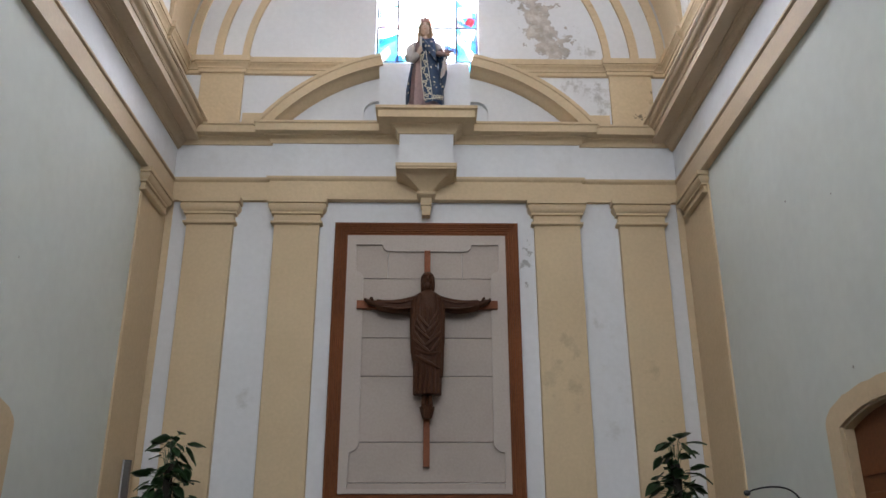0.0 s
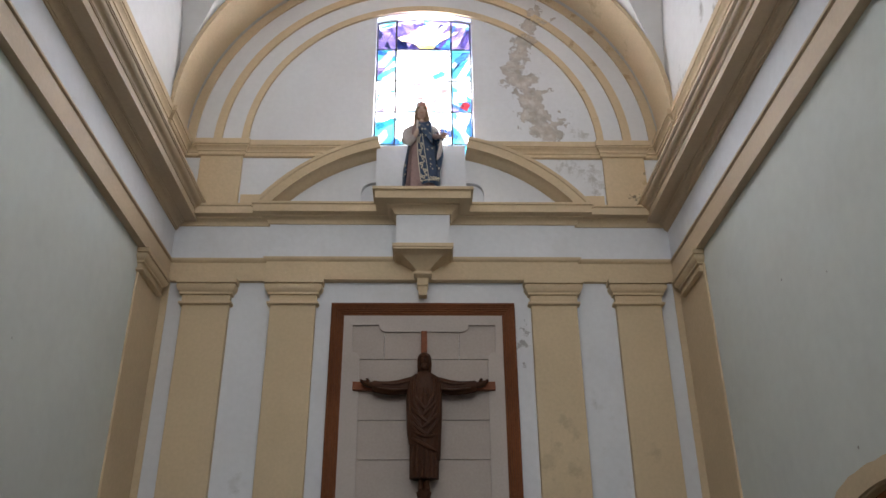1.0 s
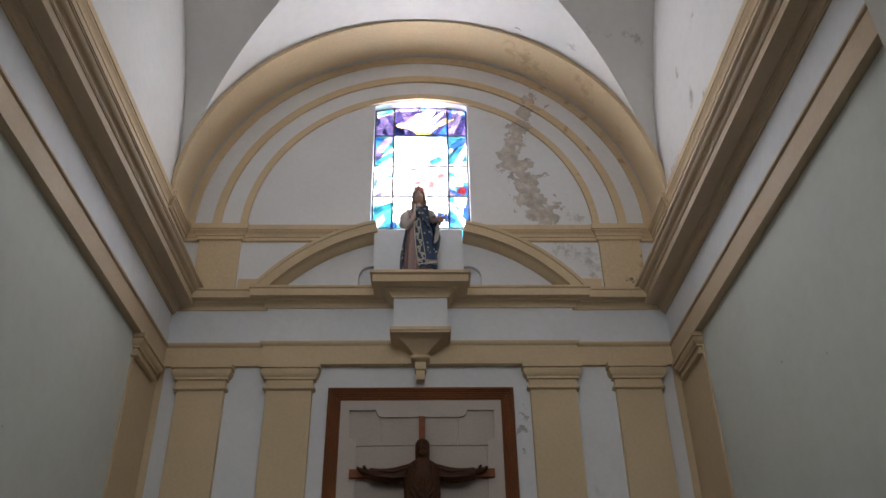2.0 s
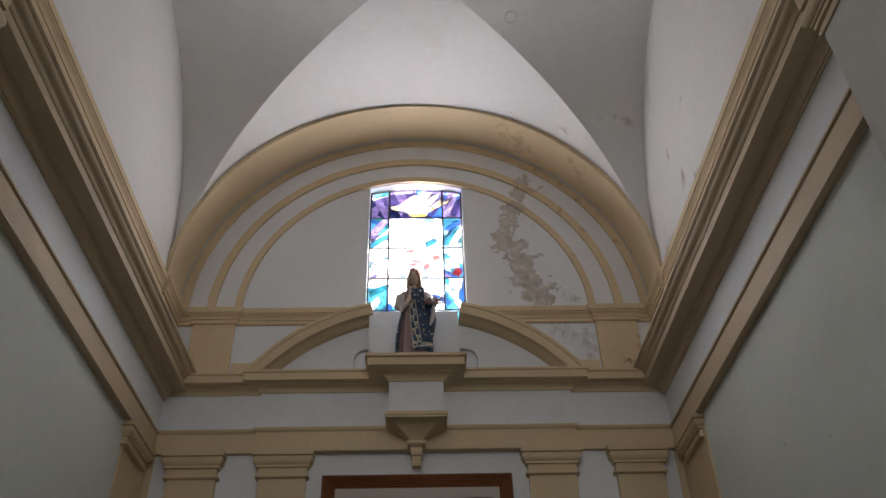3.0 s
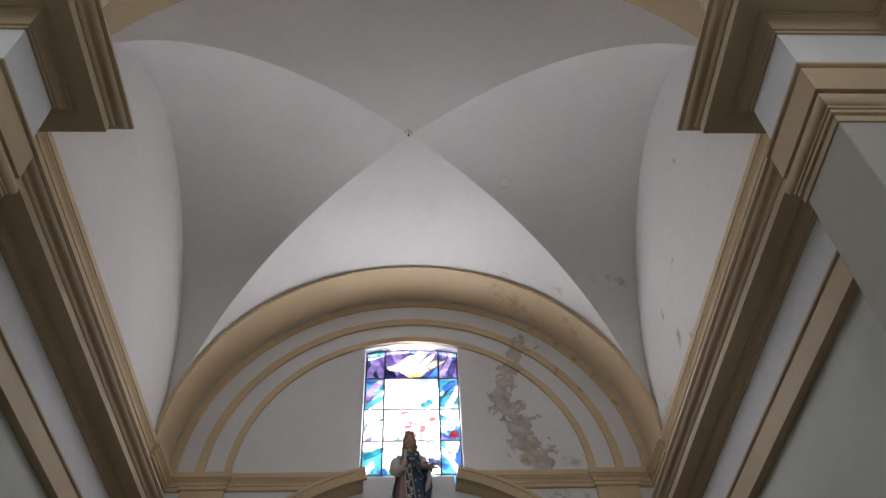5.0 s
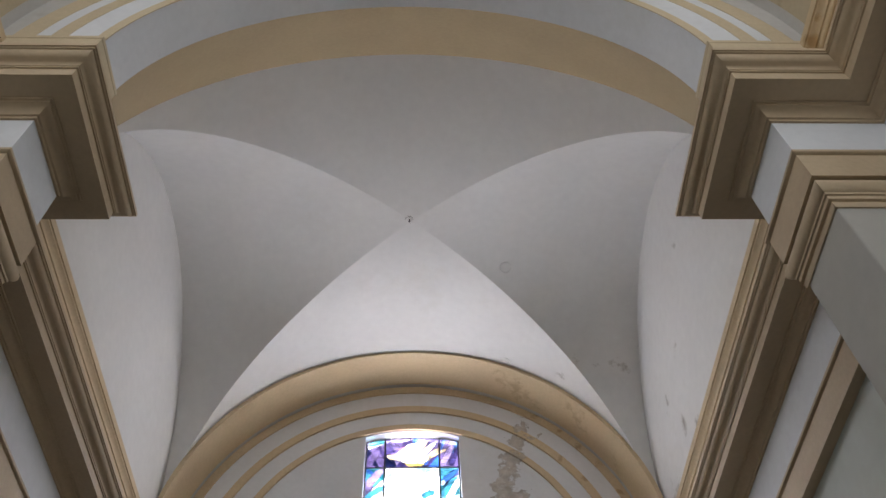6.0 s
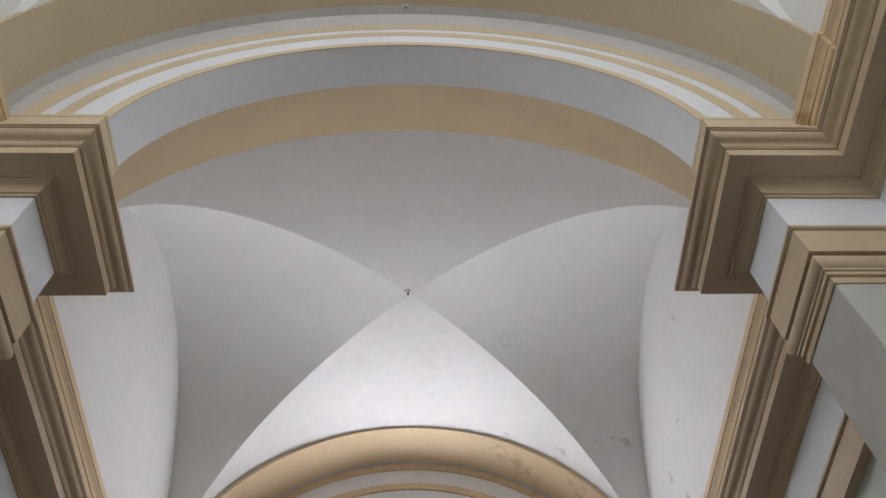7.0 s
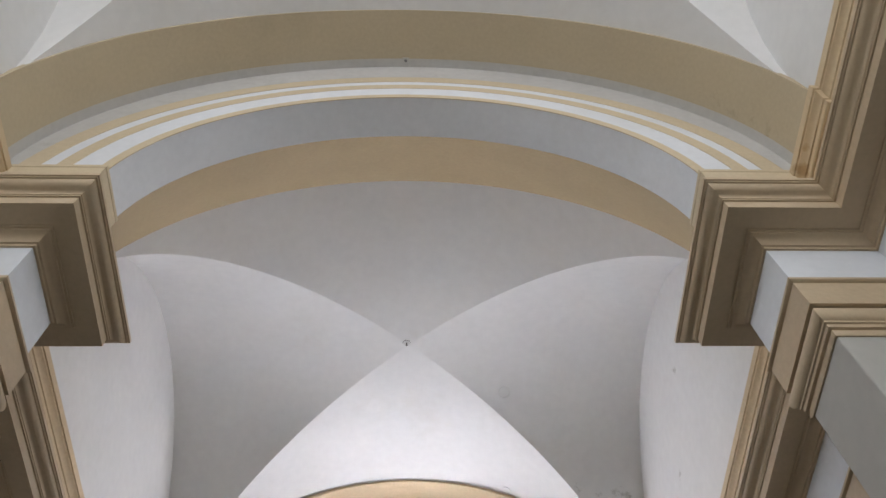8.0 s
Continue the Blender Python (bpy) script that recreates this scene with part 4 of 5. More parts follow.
    tube(bm, [(cx - 0.09, cy - 0.155, 7.50), (cx - 0.06, cy - 0.165, 7.56), (cx - 0.055, cy - 0.165, 7.61)], [0.03, 0.032, 0.02], 10, 3)
    tube(bm, [(cx - 0.055, cy - 0.17, 7.55), (cx - 0.05, cy - 0.165, 7.75)], [0.013, 0.016], 8, 5)
    # left arm held out with an open hand
    tube(bm, [(cx + 0.13, cy, 7.72), (cx + 0.20, cy - 0.04, 7.60), (cx + 0.215, cy - 0.10, 7.50), (cx + 0.26, cy - 0.15, 7.47)], [0.05, 0.06, 0.055, 0.04], 12, 1)
    tube(bm, [(cx + 0.10, cy + 0.01, 7.76), (cx + 0.165, cy - 0.02, 7.69), (cx + 0.195, cy - 0.06, 7.60)], [0.045, 0.062, 0.05], 12, 5)
    tube(bm, [(cx + 0.16, cy - 0.13, 7.53), (cx + 0.22, cy - 0.16, 7.50), (cx + 0.27, cy - 0.17, 7.49)], [0.035, 0.036, 0.026], 10, 0)
    tube(bm, [(cx + 0.26, cy - 0.17, 7.49), (cx + 0.31, cy - 0.175, 7.495)], [0.022, 0.02], 8, 3)
    for k in range(11):
        a, b = radians(-60 + 21 * k), 0.05 + 0.03 * (k % 3)
        tube(bm, [(cx + 0.27, cy - 0.18, 7.49), (cx + 0.28 + b * math.cos(a), cy - 0.19 - 0.02 * (k % 2), 7.50 + 0.8 * b * math.sin(a))], [0.012, 0.007], 6, 6)
        ball(bm, cx + 0.28 + b * math.cos(a), cy - 0.19 - 0.02 * (k % 2), 7.50 + 0.8 * b * math.sin(a), 0.015, 0.015, 0.013, 6, 5, 8)
    tube(bm, [(cx + 0.25, cy - 0.15, 7.46), (cx + 0.245, cy - 0.12, 7.36), (cx + 0.225, cy - 0.10, 7.26), (cx + 0.20, cy - 0.12, 7.18)], [0.016, 0.026, 0.028, 0.01], 12, 5)
    tube(bm, [(cx + 0.17, cy - 0.06, 7.56), (cx + 0.225, cy - 0.06, 7.45), (cx + 0.235, cy - 0.04, 7.30), (cx + 0.215, cy - 0.05, 7.12), (cx + 0.19, cy - 0.06, 6.95)], [0.05, 0.05, 0.05, 0.045, 0.02], 12, 1)
    # head, hair and crown
    loft(bm, [oval(cx, cy - 0.01, z, a, a, n=16) for z, a in ((7.80, 0.05), (7.86, 0.042), (7.90, 0.045))], slot=3)
    ball(bm, cx, cy - 0.03, 7.96, 0.066, 0.085, 0.10, 3, 14, 28)
    for s in (-1, 1):
        tube(bm, [(cx + s * 0.046, cy - 0.095, 7.985), (cx + s * 0.03, cy - 0.108, 7.992), (cx + s * 0.014, cy - 0.112, 7.984)], [0.004, 0.007, 0.004], 6, 4)
        tube(bm, [(cx + s * 0.048, cy - 0.085, 8.035), (cx + s * 0.066, cy - 0.07, 7.98), (cx + s * 0.072, cy - 0.06, 7.91), (cx + s * 0.082, cy - 0.065, 7.85), (cx + s * 0.078, cy - 0.08, 7.79), (cx + s * 0.086, cy - 0.085, 7.73)], [0.012, 0.018, 0.02, 0.022, 0.02, 0.01], 8, 4)
    tube(bm, [(cx - 0.02, cy - 0.106, 7.915), (cx, cy - 0.112, 7.917), (cx + 0.02, cy - 0.106, 7.915)], [0.004, 0.006, 0.004], 6, 6)
    loft(bm, [oval(cx, cy + 0.014, z, a, b, 0.05, 9, z * 30, 40) for z, a, b in ((7.74, 0.085, 0.055), (7.80, 0.092, 0.06), (7.87, 0.086, 0.066), (7.95, 0.082, 0.072), (8.01, 0.078, 0.074), (8.055, 0.062, 0.07), (8.08, 0.03, 0.04))], slot=4)
    tube(bm, [(cx, cy - 0.112, 7.985), (cx, cy - 0.127, 7.95), (cx, cy - 0.114, 7.94)], [0.007, 0.011, 0.007], 6, 3)
    loft(bm, [oval(cx, cy - 0.01, z, a, a, n=24) for z, a in ((8.055, 0.058), (8.085, 0.062), (8.10, 0.06))], slot=6)
    for k in range(7):
        t = 2 * math.pi * k / 7 + 0.2
        ball(bm, cx + 0.05 * math.cos(t), cy - 0.01 + 0.05 * math.sin(t), 8.11, 0.02, 0.02, 0.024, 6, 6, 8)
    return bm


statue = painted_statue()
bmesh.ops.translate(statue, vec=(0, 0, 0.019), verts=statue.verts)
tagged(mesh_object("painted_statue", statue, [DRESS, MANTLE, GILT, SKIN, HAIR, VEIL, CROWN], True), "painted robed statue in a blue gilt-flowered mantle and crown", "statue")

# ---- stained-glass window ----
window = tagged(thing("window_1", "segment-headed stained-glass window in blue, violet and clear glass", "window", at=(0, 9.6, 7.6)), kind="structure")
GLASS_Y = 9.6
head_at = lambda x: 10.06 + 0.08 * (1 - (x / 0.695) ** 2)


def halve(poly, px, pz, nx, nz):
    """Cut a convex polygon by a line through (px, pz) with normal (nx, nz): the part behind it, the part before it."""
    side = [(a - px) * nx + (b - pz) * nz for a, b in poly]
    halves = ([], [])
    for i, p in enumerate(poly):
        j = (i + 1) % len(poly)
        halves[side[i] > 0].append(p)
        if (side[i] > 0) != (side[j] > 0):
            w = side[i] / (side[i] - side[j])
            c = (p[0] + (poly[j][0] - p[0]) * w, p[1] + (poly[j][1] - p[1]) * w)
            halves[0].append(c)
            halves[1].append(c)
    return [h if len(h) > 2 and extent(h) > 2e-5 else None for h in halves]


def extent(poly):
    return 0.5 * abs(sum(a[0] * b[1] - b[0] * a[1] for a, b in zip(poly, poly[1:] + poly[:1])))


def middle(poly):
    return sum(p[0] for p in poly) / len(poly), sum(p[1] for p in poly) / len(poly)


def split(poly, rng, depth):
    """Cut a convex polygon at random into shards that fan out from the middle of the window."""
    if depth == 0 or extent(poly) < 0.007:
        return [poly]
    cx, cz = middle(poly)
    ray = math.atan2(cz - 9.15, cx) if rng.random() < 0.6 else rng.choice((0.95, 0.2, 2.2, 1.6))
    ang = ray + rng.uniform(-0.3, 0.3)
    parts = halve(poly, cx + rng.uniform(-0.05, 0.05), cz + rng.uniform(-0.05, 0.05), math.sin(ang), -math.cos(ang))
    if None in parts:
        return [poly]
    return [s for h in parts for s in split(h, rng, depth - 1)]


def edges_of(shape):
    """Each edge's start and outward normal, for a convex shape in either direction."""
    mx, mz = middle(shape)
    for (ax, az), (bx, bz) in zip(shape, shape[1:] + shape[:1]):
        nx, nz = bz - az, ax - bx
        if (mx - ax) * nx + (mz - az) * nz > 0:
            nx, nz = -nx, -nz
        yield ax, az, nx, nz


def inlay(pieces, cell, shape, tint):
    """Set a convex piece of glass among the others, cut to the cell that it lies in."""
    for e in edges_of(cell):
        shape = halve(shape, *e)[0] if shape else None
    if not shape:
        return pieces
    out = []
    for poly, old in pieces:
        rest = poly
        for e in edges_of(shape):
            if rest is None:
                break
            rest, cut = halve(rest, *e)
            if cut:
                out.append((cut, old))
    return out + [(shape, tint)]


def tint_at(x, z, rng):
    """The window's ground: violet and blue above, clear light in the middle, cyan and ice below."""
    if z > 9.56:
        return rng.choice(("violet", "mauve", "blue", "violet", "mauve", "mauve", "violet", "navy", "lilac"))
    if abs(x) < 0.40:
        if z > 9.45:
            return rng.choice(("clear", "ice", "clear", "clear"))
        if z > 8.95:
            return "clear" if rng.random() < 0.93 else "ice"
        return "clear" if rng.random() < 0.84 else rng.choice(("ice", "ice", "lilac", "cyan", "cream"))
    if z > 9.1:
        return rng.choice(("lilac", "cyan", "mauve", "ice", "cyan", "ice", "violet", "blue", "teal"))
    return rng.choice(("clear", "ice", "cyan", "clear", "clear", "ice", "blue", "cyan", "clear", "lilac", "ice"))


def turned_square(x, z, r, turn):
    return [(x + r * math.cos(turn + k * math.pi / 2), z + r * math.sin(turn + k * math.pi / 2)) for k in range(4)]


def strip(x, z, long, wide, turn):
    """A pointed strip from (x, z) along an angle in degrees."""
    c, d = math.cos(radians(turn)), math.sin(radians(turn))
    return [(x - wide * d * 0.5, z + wide * c * 0.5), (x + wide * d * 0.5, z - wide * c * 0.5),
            (x + long * 0.85 * c + wide * d * 0.42, z + long * 0.85 * d - wide * c * 0.42), (x + long * c, z + long * d), (x + long * 0.8 * c - wide * d * 0.5, z + long * 0.8 * d + wide * c * 0.5)]


motifs = []
# open palm of light with its fingers, under the window's head
for k, (x, z, long, wide, turn) in enumerate(((-0.08, 9.72, 0.32, 0.09, 168), (-0.26, 9.74, 0.40, 0.085, 46), (-0.18, 9.72, 0.46, 0.09, 50), (-0.08, 9.68, 0.52, 0.09, 53), (0.02, 9.66, 0.52, 0.085, 50), (0.12, 9.65, 0.42, 0.08, 44))):
    motifs.append((strip(x, z, long, wide, turn), ("cream", "clear", "clear", "cream", "clear", "cream")[k]))
motifs.append(([(-0.20, 9.72), (-0.05, 9.60), (0.12, 9.60), (0.24, 9.74), (0.05, 9.84), (-0.12, 9.84)], "clear"))
motifs.append(([(-0.16, 9.67), (-0.05, 9.59), (0.14, 9.60), (0.20, 9.66), (0.02, 9.65)], "yellow"))
motifs.append((strip(-0.20, 9.88, 0.14, 0.03, 40), "rose"))
motifs.append((strip(0.26, 9.76, 0.3, 0.045, 32), "cream"))
# long rays at both sides
upper_rays = ((-0.66, 9.62, 0.34, 0.12, 62, "mauve"), (-0.66, 9.95, 0.26, 0.05, 20, "clear"), (-0.64, 10.0, 0.24, 0.09, 18, "teal"), (-0.68, 9.2, 0.44, 0.13, 55, "lilac"), (-0.60, 9.08, 0.40, 0.10, 48, "clear"),
                                     (-0.68, 9.02, 0.36, 0.09, 40, "cyan"), (0.50, 9.20, 0.36, 0.10, 72, "navy"), (0.46, 9.34, 0.26, 0.09, 40, "blue"), (0.42, 9.05, 0.42, 0.10, 58, "cyan"), (0.52, 9.03, 0.4, 0.09, 64, "clear"),
                                     (0.44, 9.62, 0.42, 0.10, 66, "lilac"), (0.56, 9.60, 0.4, 0.08, 70, "violet"))
lower_rays = ((-0.62, 7.66, 0.46, 0.15, 62, "cyan"), (-0.50, 7.64, 0.42, 0.10, 70, "blue"), (0.44, 7.66, 0.40, 0.14, 40, "cyan"),
                                     (0.48, 8.02, 0.3, 0.08, 150, "blue"), (-0.66, 8.18, 0.34, 0.10, 28, "teal"), (0.14, 9.05, 0.2, 0.10, 30, "cyan"), (0.2, 9.50, 0.2, 0.03, 10, "ice"), (-0.36, 9.38, 0.14, 0.05, 60, "ice"))
for x, z, long, wide, turn, tint in upper_rays + lower_rays:
    motifs.append((strip(x, z, long, wide, turn), tint))
# pale lozenges dotted with rose, and red and rose flecks
for x, z, r, turn in ((-0.54, 8.72, 0.125, 0.5), (-0.50, 8.44, 0.10, 0.2), (0.52, 8.72, 0.12, 0.9), (0.56, 8.36, 0.125, 0.6), (-0.33, 8.50, 0.12, 0.3), (0.30, 8.55, 0.10, 0.7)):
    motifs.append((turned_square(x, z, r, turn), "clear"))
    for k in range(4):
        motifs.append((turned_square(x + r * 0.45 * math.cos(turn + k * math.pi / 2), z + r * 0.45 * math.sin(turn + k * math.pi / 2), r * 0.19, turn), "red" if k % 2 else "rose"))
for x, z, long, wide, turn, tint in ((-0.16, 8.93, 0.15, 0.05, 8, "rose"), (-0.06, 8.77, 0.16, 0.06, -12, "rose"), (-0.10, 8.68, 0.12, 0.05, 12, "rose"), (0.14, 8.62, 0.11, 0.08, 70, "rose"), (0.24, 8.80, 0.12, 0.09, 20, "rose"), (0.56, 8.50, 0.14, 0.12, 60, "red"), (-0.30, 8.30, 0.12, 0.06, 60, "cream"), (0.05, 8.50, 0.1, 0.05, 100, "rose")):
    motifs.append((strip(x, z, long, wide, turn), tint))

rng = random.Random(11)
cols, lines = [-0.672, -0.405, 0.398, 0.672], [7.62, 7.90, 8.445, 8.99, 9.56, 10.3]
names = list(GLASS)
shard_edges = bmesh.new()
for c0, c1 in zip(cols, cols[1:]):
    for z0, z1 in zip(lines, lines[1:]):
        top = [(c1, min(z1, head_at(c1))), ((c0 + c1) / 2, min(z1, head_at((c0 + c1) / 2))), (c0, min(z1, head_at(c0)))] if z1 > 10.2 else [(c1, z1), (c0, z1)]
        cell = [(c0, z0), (c1, z0), *top]
        pieces = [(p, tint_at(*middle(p), rng)) for p in split(cell, rng, 4 if c1 - c0 > 0.5 else 3)]
        for shape, tint in motifs:
            pieces = inlay(pieces, cell, shape, tint)
        bm = bmesh.new()
        for poly, tint in pieces:
            f = bm.faces.new([bm.verts.new((x, GLASS_Y, z)) for x, z in poly])
            f.material_index = names.index(tint)
            if extent(poly) > 0.002 and (tint not in ("clear", "rose") or rng.random() < 0.5):
                for (ax, az), (bx, bz) in zip(poly, poly[1:] + poly[:1]):
                    if math.hypot(bx - ax, bz - az) > 0.03:
                        tube(shard_edges, [(ax, GLASS_Y, az), (bx, GLASS_Y, bz)], 0.003, 4)
        bmesh.ops.solidify(bm, geom=bm.faces, thickness=0.004)
        part("pane", bm, [GLASS[k] for k in names], window)
part("lead_lines", shard_edges, LEAD, window, "thin lead lines between the shards")
for x in cols[1:3]:
    part("glazing_bar", boxed(x - 0.012, x + 0.012, 9.585, 9.61, 7.6, head_at(x)), LEAD, window, "dark iron glazing bar")
for z in lines[1:5]:
    part("glazing_bar", boxed(-0.68, 0.68, 9.583, 9.612, z - 0.009, z + 0.009), LEAD, window, "dark iron glazing bar")
rim = [(-0.695, 7.6), (0.695, 7.6), *segment_top(0.695, 10.06, 0.08)]
hole = [(x * 0.968, 7.615 + (z - 7.6) * 0.99) for x, z in rim]
part("window_frame", slab(bmesh.new(), rim, [hole], lambda a, b, d: (a, 9.592 + d, b), 0.03), LEAD, window, "dark metal window frame")
head = segment_top(0.705, 10.05, 0.08) + [(-0.705, 10.13), *reversed(segment_top(0.705, 10.13, 0.125)), (0.705, 10.13)]
part("head_lining", slab(bmesh.new(), head, [], lambda a, b, d: (a, 9.596 + d, b), 0.08), END_WHITE, window, "white plaster infill over the glass")
catch = bmesh.new()
tube(catch, [(0.0, 9.57, 10.15), (0.0, 9.56, 10.10), (0.0, 9.575, 10.06)], 0.008, 6)
part("catch", catch, PALE, window)

# ---- side doors ----
def door_surround(side):
    outer = [(DOOR_MID - DOOR_HALF - 0.22, 0.0), *[(DOOR_MID - (DOOR_HALF + 0.22) * math.cos(k * math.pi / 24), 2.545 + 0.235 * math.sin(k * math.pi / 24) ** 0.9 + 0.006 * math.sin(k * 2.3)) for k in range(25)], (DOOR_MID + DOOR_HALF + 0.22, 0.0)]
    inner = [(DOOR_MID + DOOR_HALF, 0.0), *[(DOOR_MID + a, b) for a, b in segment_top(DOOR_HALF, DOOR_SPRING, DOOR_RISE)], (DOOR_MID - DOOR_HALF, 0.0)]
    return slab(bmesh.new(), outer + inner, [], lambda a, b, d: (side * (WALL + 0.005 - d), a, b), 0.035)


for side, name in ((-1, "door_2"), (1, "door_1")):
    d = tagged(thing(name, "varnished brown panelled door in an ochre arched surround", "door", at=(side * WALL, DOOR_MID, 0)), kind="structure")
    part("surround", door_surround(side), OCHRE, d, "ochre painted arched surround")
    X = lambda v: side * (WALL + v)
    lining = [(DOOR_MID + (a - DOOR_MID) * 0.975, max(b * 0.994, 0.04)) for a, b in door_loop]
    part("reveal", slab(bmesh.new(), door_loop, [lining], lambda a, b, e: (X(0.0 + e), a, b), 0.13), OCHRE, d, "ochre painted reveal")
    leaf = slab(bmesh.new(), [(DOOR_MID - DOOR_HALF, 0.03), (DOOR_MID + DOOR_HALF, 0.03), *[(DOOR_MID + a, b) for a, b in segment_top(DOOR_HALF, DOOR_SPRING, DOOR_RISE)]], [], lambda a, b, e: (X(0.075 + e), a, b), 0.06)
    leaf_ob = part("leaf", leaf, DOOR_WOOD, d)
    for y0, y1 in ((-0.57, -0.06), (0.06, 0.57)):
        for z0, z1 in ((0.2, 1.0), (1.12, 2.02)):
            a, b = sorted((X(0.055), X(0.085)))
            part("panel", boxed(a, b, DOOR_MID + y0, DOOR_MID + y1, z0, z1, bevel=0.012), DOOR_WOOD, leaf_ob)
        curve = [(y0 + (y1 - y0) * i / 8, 2.41 + 0.115 * (1 - ((y0 + (y1 - y0) * i / 8) / 0.66) ** 2)) for i in range(9)]
        part("panel", slab(bmesh.new(), [(DOOR_MID + y0, 2.14), (DOOR_MID + y1, 2.14), *[(DOOR_MID + y, z) for y, z in reversed(curve)]], [], lambda a, b, e: (X(0.055 + e), a, b), 0.03), DOOR_WOOD, leaf_ob)

# ---- climbing plants on moss poles ----
def leaf_mesh():
    bm = bmesh.new()
    rows = []
    for i in range(9):
        w = i / 8
        half = 0.080 * math.sin(math.pi * min(1, w * 0.92 + 0.08)) ** 0.8 * (1.25 - 0.75 * w) + 0.001
        droop = -0.03 * w * w
        rows.append([bm.verts.new((s * half, 0.165 * w - (0.025 if i == 0 and s else 0), droop + 0.012 * abs(s))) for s in (-1, -0.5, 0, 0.5, 1)])
    for p, q in zip(rows, rows[1:]):
        for j in range(4):
            bm.faces.new((p[j], p[j + 1], q[j + 1], q[j]))
    bmesh.ops.solidify(bm, geom=bm.faces, thickness=0.002)
    me = bpy.data.meshes.new("leaf")
    bm.to_mesh(me)
    bm.free()
    me.materials.append(LEAF)
    me.shade_smooth()
    return me


LEAF_MESH = leaf_mesh()


def plant(x, y, top, seed):
    g = random.Random(seed)
    p = thing("climbing_plant", "dark green heart-leaved climber on a moss pole in a pot", "plant", "plants before the end wall", (x, y, 0))
    pot = bmesh.new()
    loft(pot, [oval(x, y, z, a, a, n=28) for z, a in ((0.0, 0.17), (0.04, 0.18), (0.42, 0.24), (0.43, 0.265), (0.50, 0.265), (0.50, 0.235), (0.44, 0.23))])
    part("pot", pot, POT, p, "terracotta pot", smooth=True)
    pole = bmesh.new()
    loft(pole, [oval(x, y, 0.42 + (top - 0.72) * i / 14, 0.042, 0.042, 0.12, 5, i * 1.7, 20) for i in range(15)])
    part("pole", pole, STEM, p, "fibrous dark moss pole", smooth=True)
    stems = bmesh.new()
    count = 190
    for k in range(count):
        w = k / (count - 1)
        z = 0.75 + (top - 0.95) * w
        t = k * 2.4 + g.uniform(-0.5, 0.5)
        reach = (g.uniform(0.04, 0.14) if k % 2 else g.uniform(0.12, 0.25)) * (1.0 if w < 0.88 else 0.75)
        tip = Vector((x + math.cos(t) * reach, y + math.sin(t) * reach, z + g.uniform(0.0, 0.10) + (g.uniform(0.04, 0.15) if w > 0.9 else 0)))
        tube(stems, [(x + 0.03 * math.cos(t), y + 0.03 * math.sin(t), z - 0.03), (x + math.cos(t) * reach * 0.6, y + math.sin(t) * reach * 0.6, tip.z - 0.01), tip], 0.003, 5)
        ob = new("leaf", LEAF_MESH)
        size = g.uniform(0.6, 0.85) if g.random() < 0.5 else g.uniform(0.85, 1.2)
        ob.matrix_world = Matrix.Translation(tip) @ Euler((radians(g.uniform(-48, 14)), radians(g.uniform(-35, 35)), t - math.pi / 2 + g.uniform(-0.5, 0.5))).to_matrix().to_4x4() @ Matrix.Scale(size, 4)
        ob.parent = p
        ob.matrix_parent_inverse = p.matrix_world.inverted()
    part("vine", stems, LEAF, p, smooth=True)


plant(-2.47, 8.3, 2.74, 3)
plant(2.47, 8.3, 2.74, 8)

# ---- gooseneck microphone on a stand, column loudspeaker ----
mic = thing("microphone_stand", "black gooseneck microphone on a slim floor stand", "microphone", at=(1.856, 4.0, 0))
bm = bmesh.new()
loft(bm, [oval(1.856, 4.0, z, a, a, n=28) for z, a in ((0, 0.14), (0.015, 0.14), (0.03, 0.03))])
part("base", bm, METAL, mic)
bm = bmesh.new()
tube(bm, [(1.856, 4.0, 0.02), (1.856, 4.0, 1.3)], 0.011)
part("pole", bm, METAL, mic)
bm = bmesh.new()
tube(bm, [(1.856, 4.0, 1.28), (1.856, 4.0, 1.45), (1.849, 4.0, 1.543), (1.838, 4.0, 1.643), (1.824, 4.0, 1.718), (1.806, 4.0, 1.773), (1.788, 4.0, 1.811), (1.766, 4.0, 1.837), (1.744, 4.0, 1.854), (1.719, 4.0, 1.864), (1.690, 4.0, 1.869), (1.654, 4.0, 1.87), (1.611, 4.0, 1.866), (1.568, 4.0, 1.856), (1.546, 4.0, 1.847)], 0.0042)
part("gooseneck", bm, METAL, mic, smooth=True)
bm = bmesh.new()
ball(bm, 1.537, 4.0, 1.842, 0.016, 0.014, 0.014)
part("capsule", bm, METAL, mic, smooth=True)
sp = thing("column_loudspeaker", "slim grey column loudspeaker fixed on the corner pilaster", "loudspeaker", at=(-3.12, 9.15, 1.3))
part("housing", boxed(-3.200, -3.142, 9.10, 9.17, 1.4, 2.575, bevel=0.006), GREY, sp)
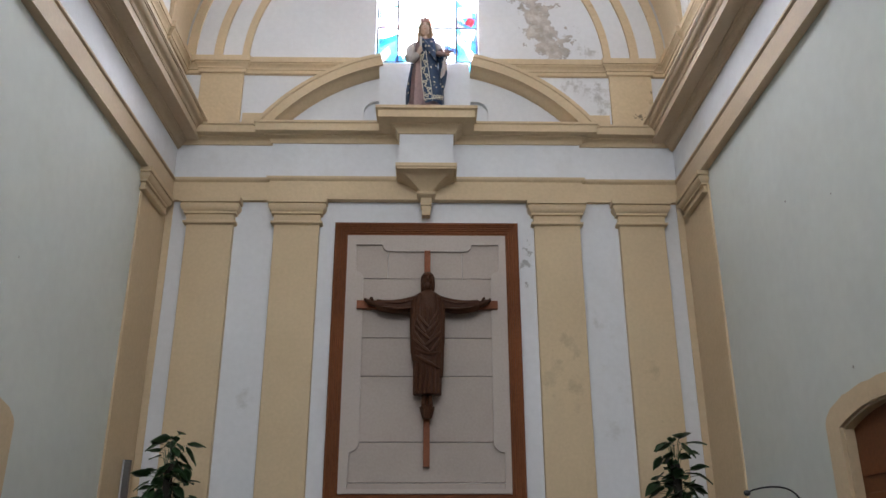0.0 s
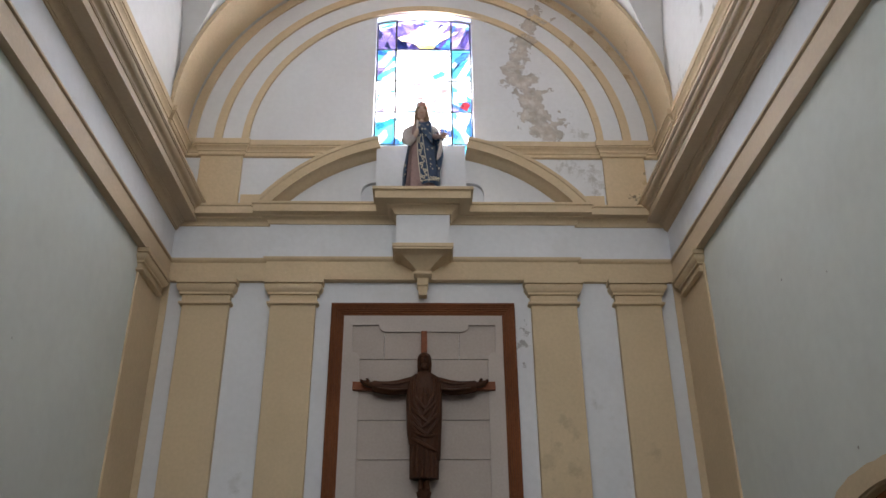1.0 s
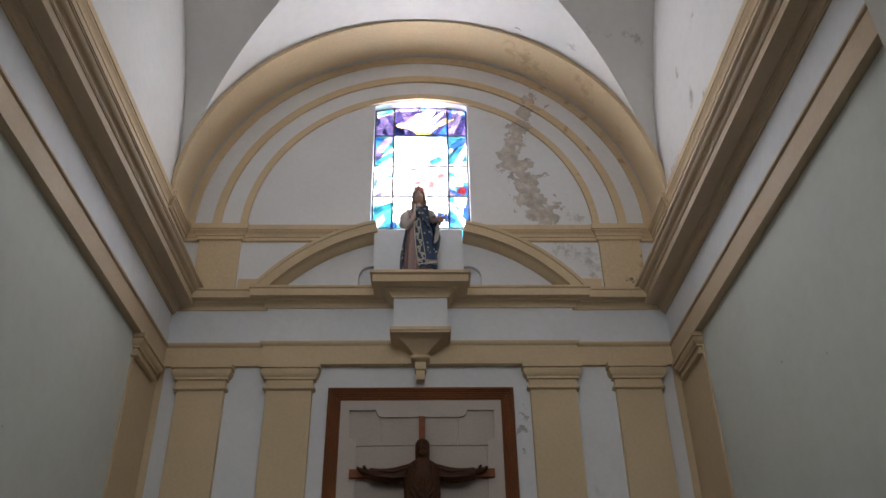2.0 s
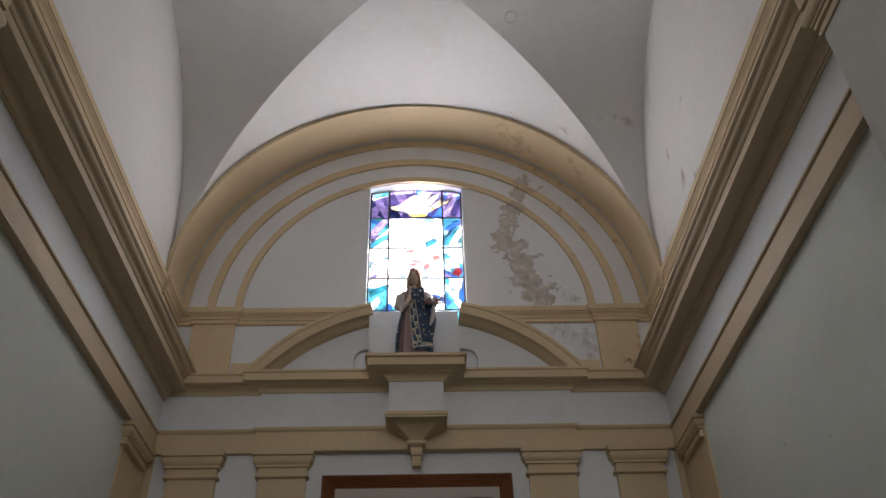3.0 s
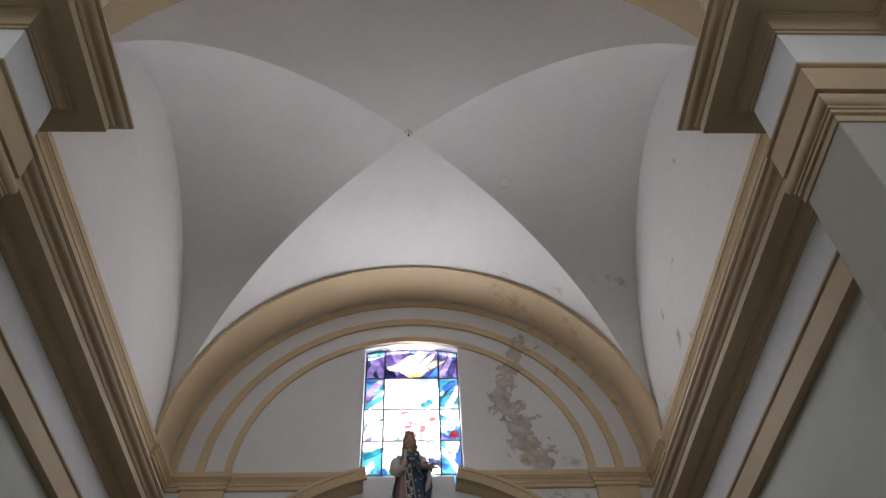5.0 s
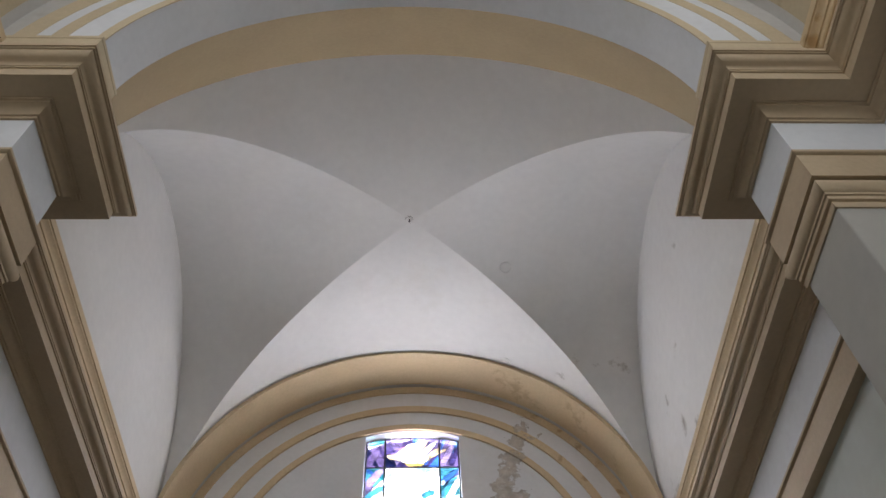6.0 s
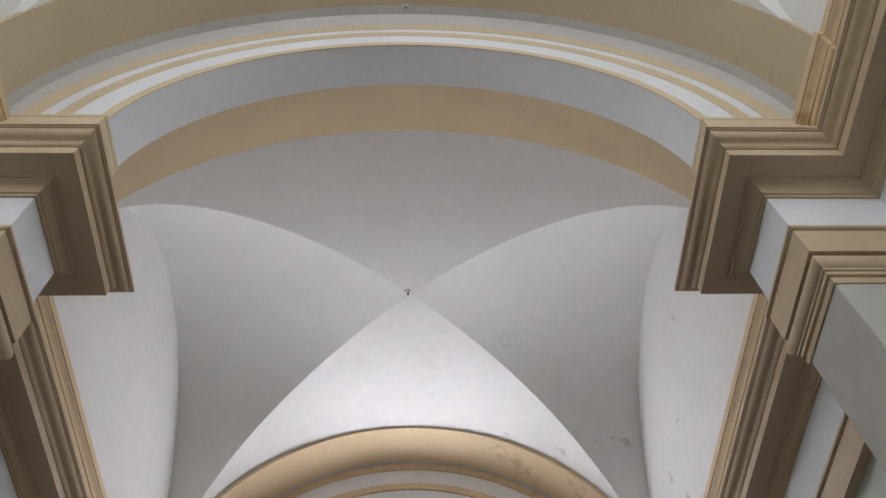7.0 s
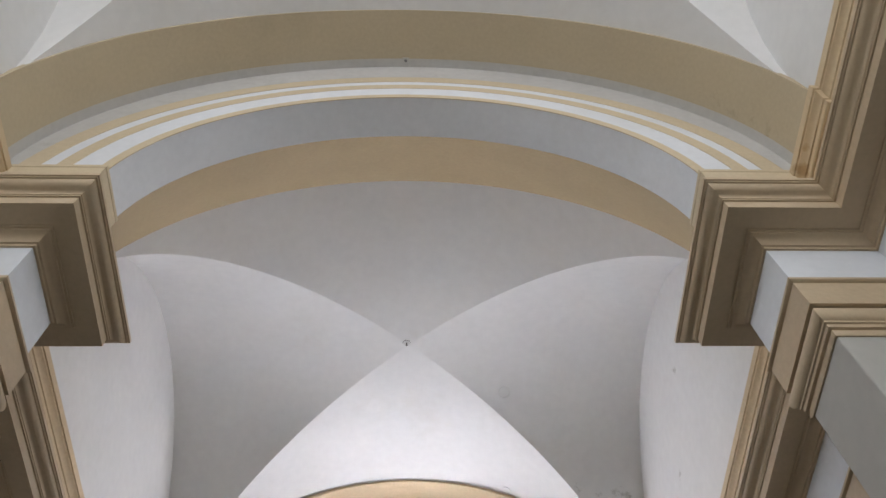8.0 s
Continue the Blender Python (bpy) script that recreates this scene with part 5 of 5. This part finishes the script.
part("edge_strip", boxed(-3.215, -3.200, 9.095, 9.17, 1.4, 2.575), PALE, sp, "pale edge strip")

# ---- vault fittings ----
hook = thing("vault_hook", "small dark iron eye at the crown of the vault", "hook", at=(-0.035, 6.28, 11.08))
bm = bmesh.new()
ball(bm, -0.035, 6.28, 11.113, 0.055, 0.055, 0.010, rows=8, n=24)
part("boss", bm, VAULT, hook, "shallow plaster boss", smooth=True)
# thin grey tube modelled in place of the boss's shadow
bm = bmesh.new()
tube(bm, [(-0.035 + 0.056 * math.cos(radians(a)), 6.28 + 0.056 * math.sin(radians(a)), 11.098) for a in range(195, 350, 10)], [0.001] + [0.003] * 14 + [0.001], 6)
part("shadow_arc", bm, GREY, hook, smooth=True)
bm = bmesh.new()
tube(bm, [(-0.035, 6.27, 11.10), (-0.035, 6.275, 11.06)], [0.008, 0.007], 8)
ball(bm, -0.035, 6.275, 11.055, 0.013, 0.013, 0.012)
part("eye", bm, GREY, hook, smooth=True)


def plaster_disc(at, turn, r):
    """A thin round patch with a raised rim, lying in the web."""
    bm = bmesh.new()
    loft(bm, [oval(0, 0, z, a, a, 0.015, 5, r, 32) for z, a in ((0.02, r), (-0.004, r), (-0.011, r * 0.95), (-0.010, r * 0.88), (-0.002, r * 0.84), (-0.003, r * 0.4))])
    bm.transform(Matrix.Translation(at) @ Euler(turn).to_matrix().to_4x4())
    tagged(mesh_object("plaster_disc", bm, VAULT, True), "round white plaster patch on the vault web", "plaster disc", "patches on the vault")


plaster_disc((1.328, 7.025, 10.995), (radians(-18.4), 0, 0), 0.085)
plaster_disc((1.429, 8.657, 10.804), (0, radians(24.9), 0), 0.065)
lamp_hook = thing("arch_hook", "small dark iron hook under the nave arch", "hook", at=(-0.044, 2.385, 11.09))
bm = bmesh.new()
box(bm, -0.08, -0.01, 2.355, 2.415, 11.08, 11.12)
part("plate", bm, SHADED_WASH, lamp_hook, "small square plate")
bm = bmesh.new()
ball(bm, -0.044, 2.385, 11.072, 0.016, 0.016, 0.02)
part("eye", bm, GREY, lamp_hook, smooth=True)
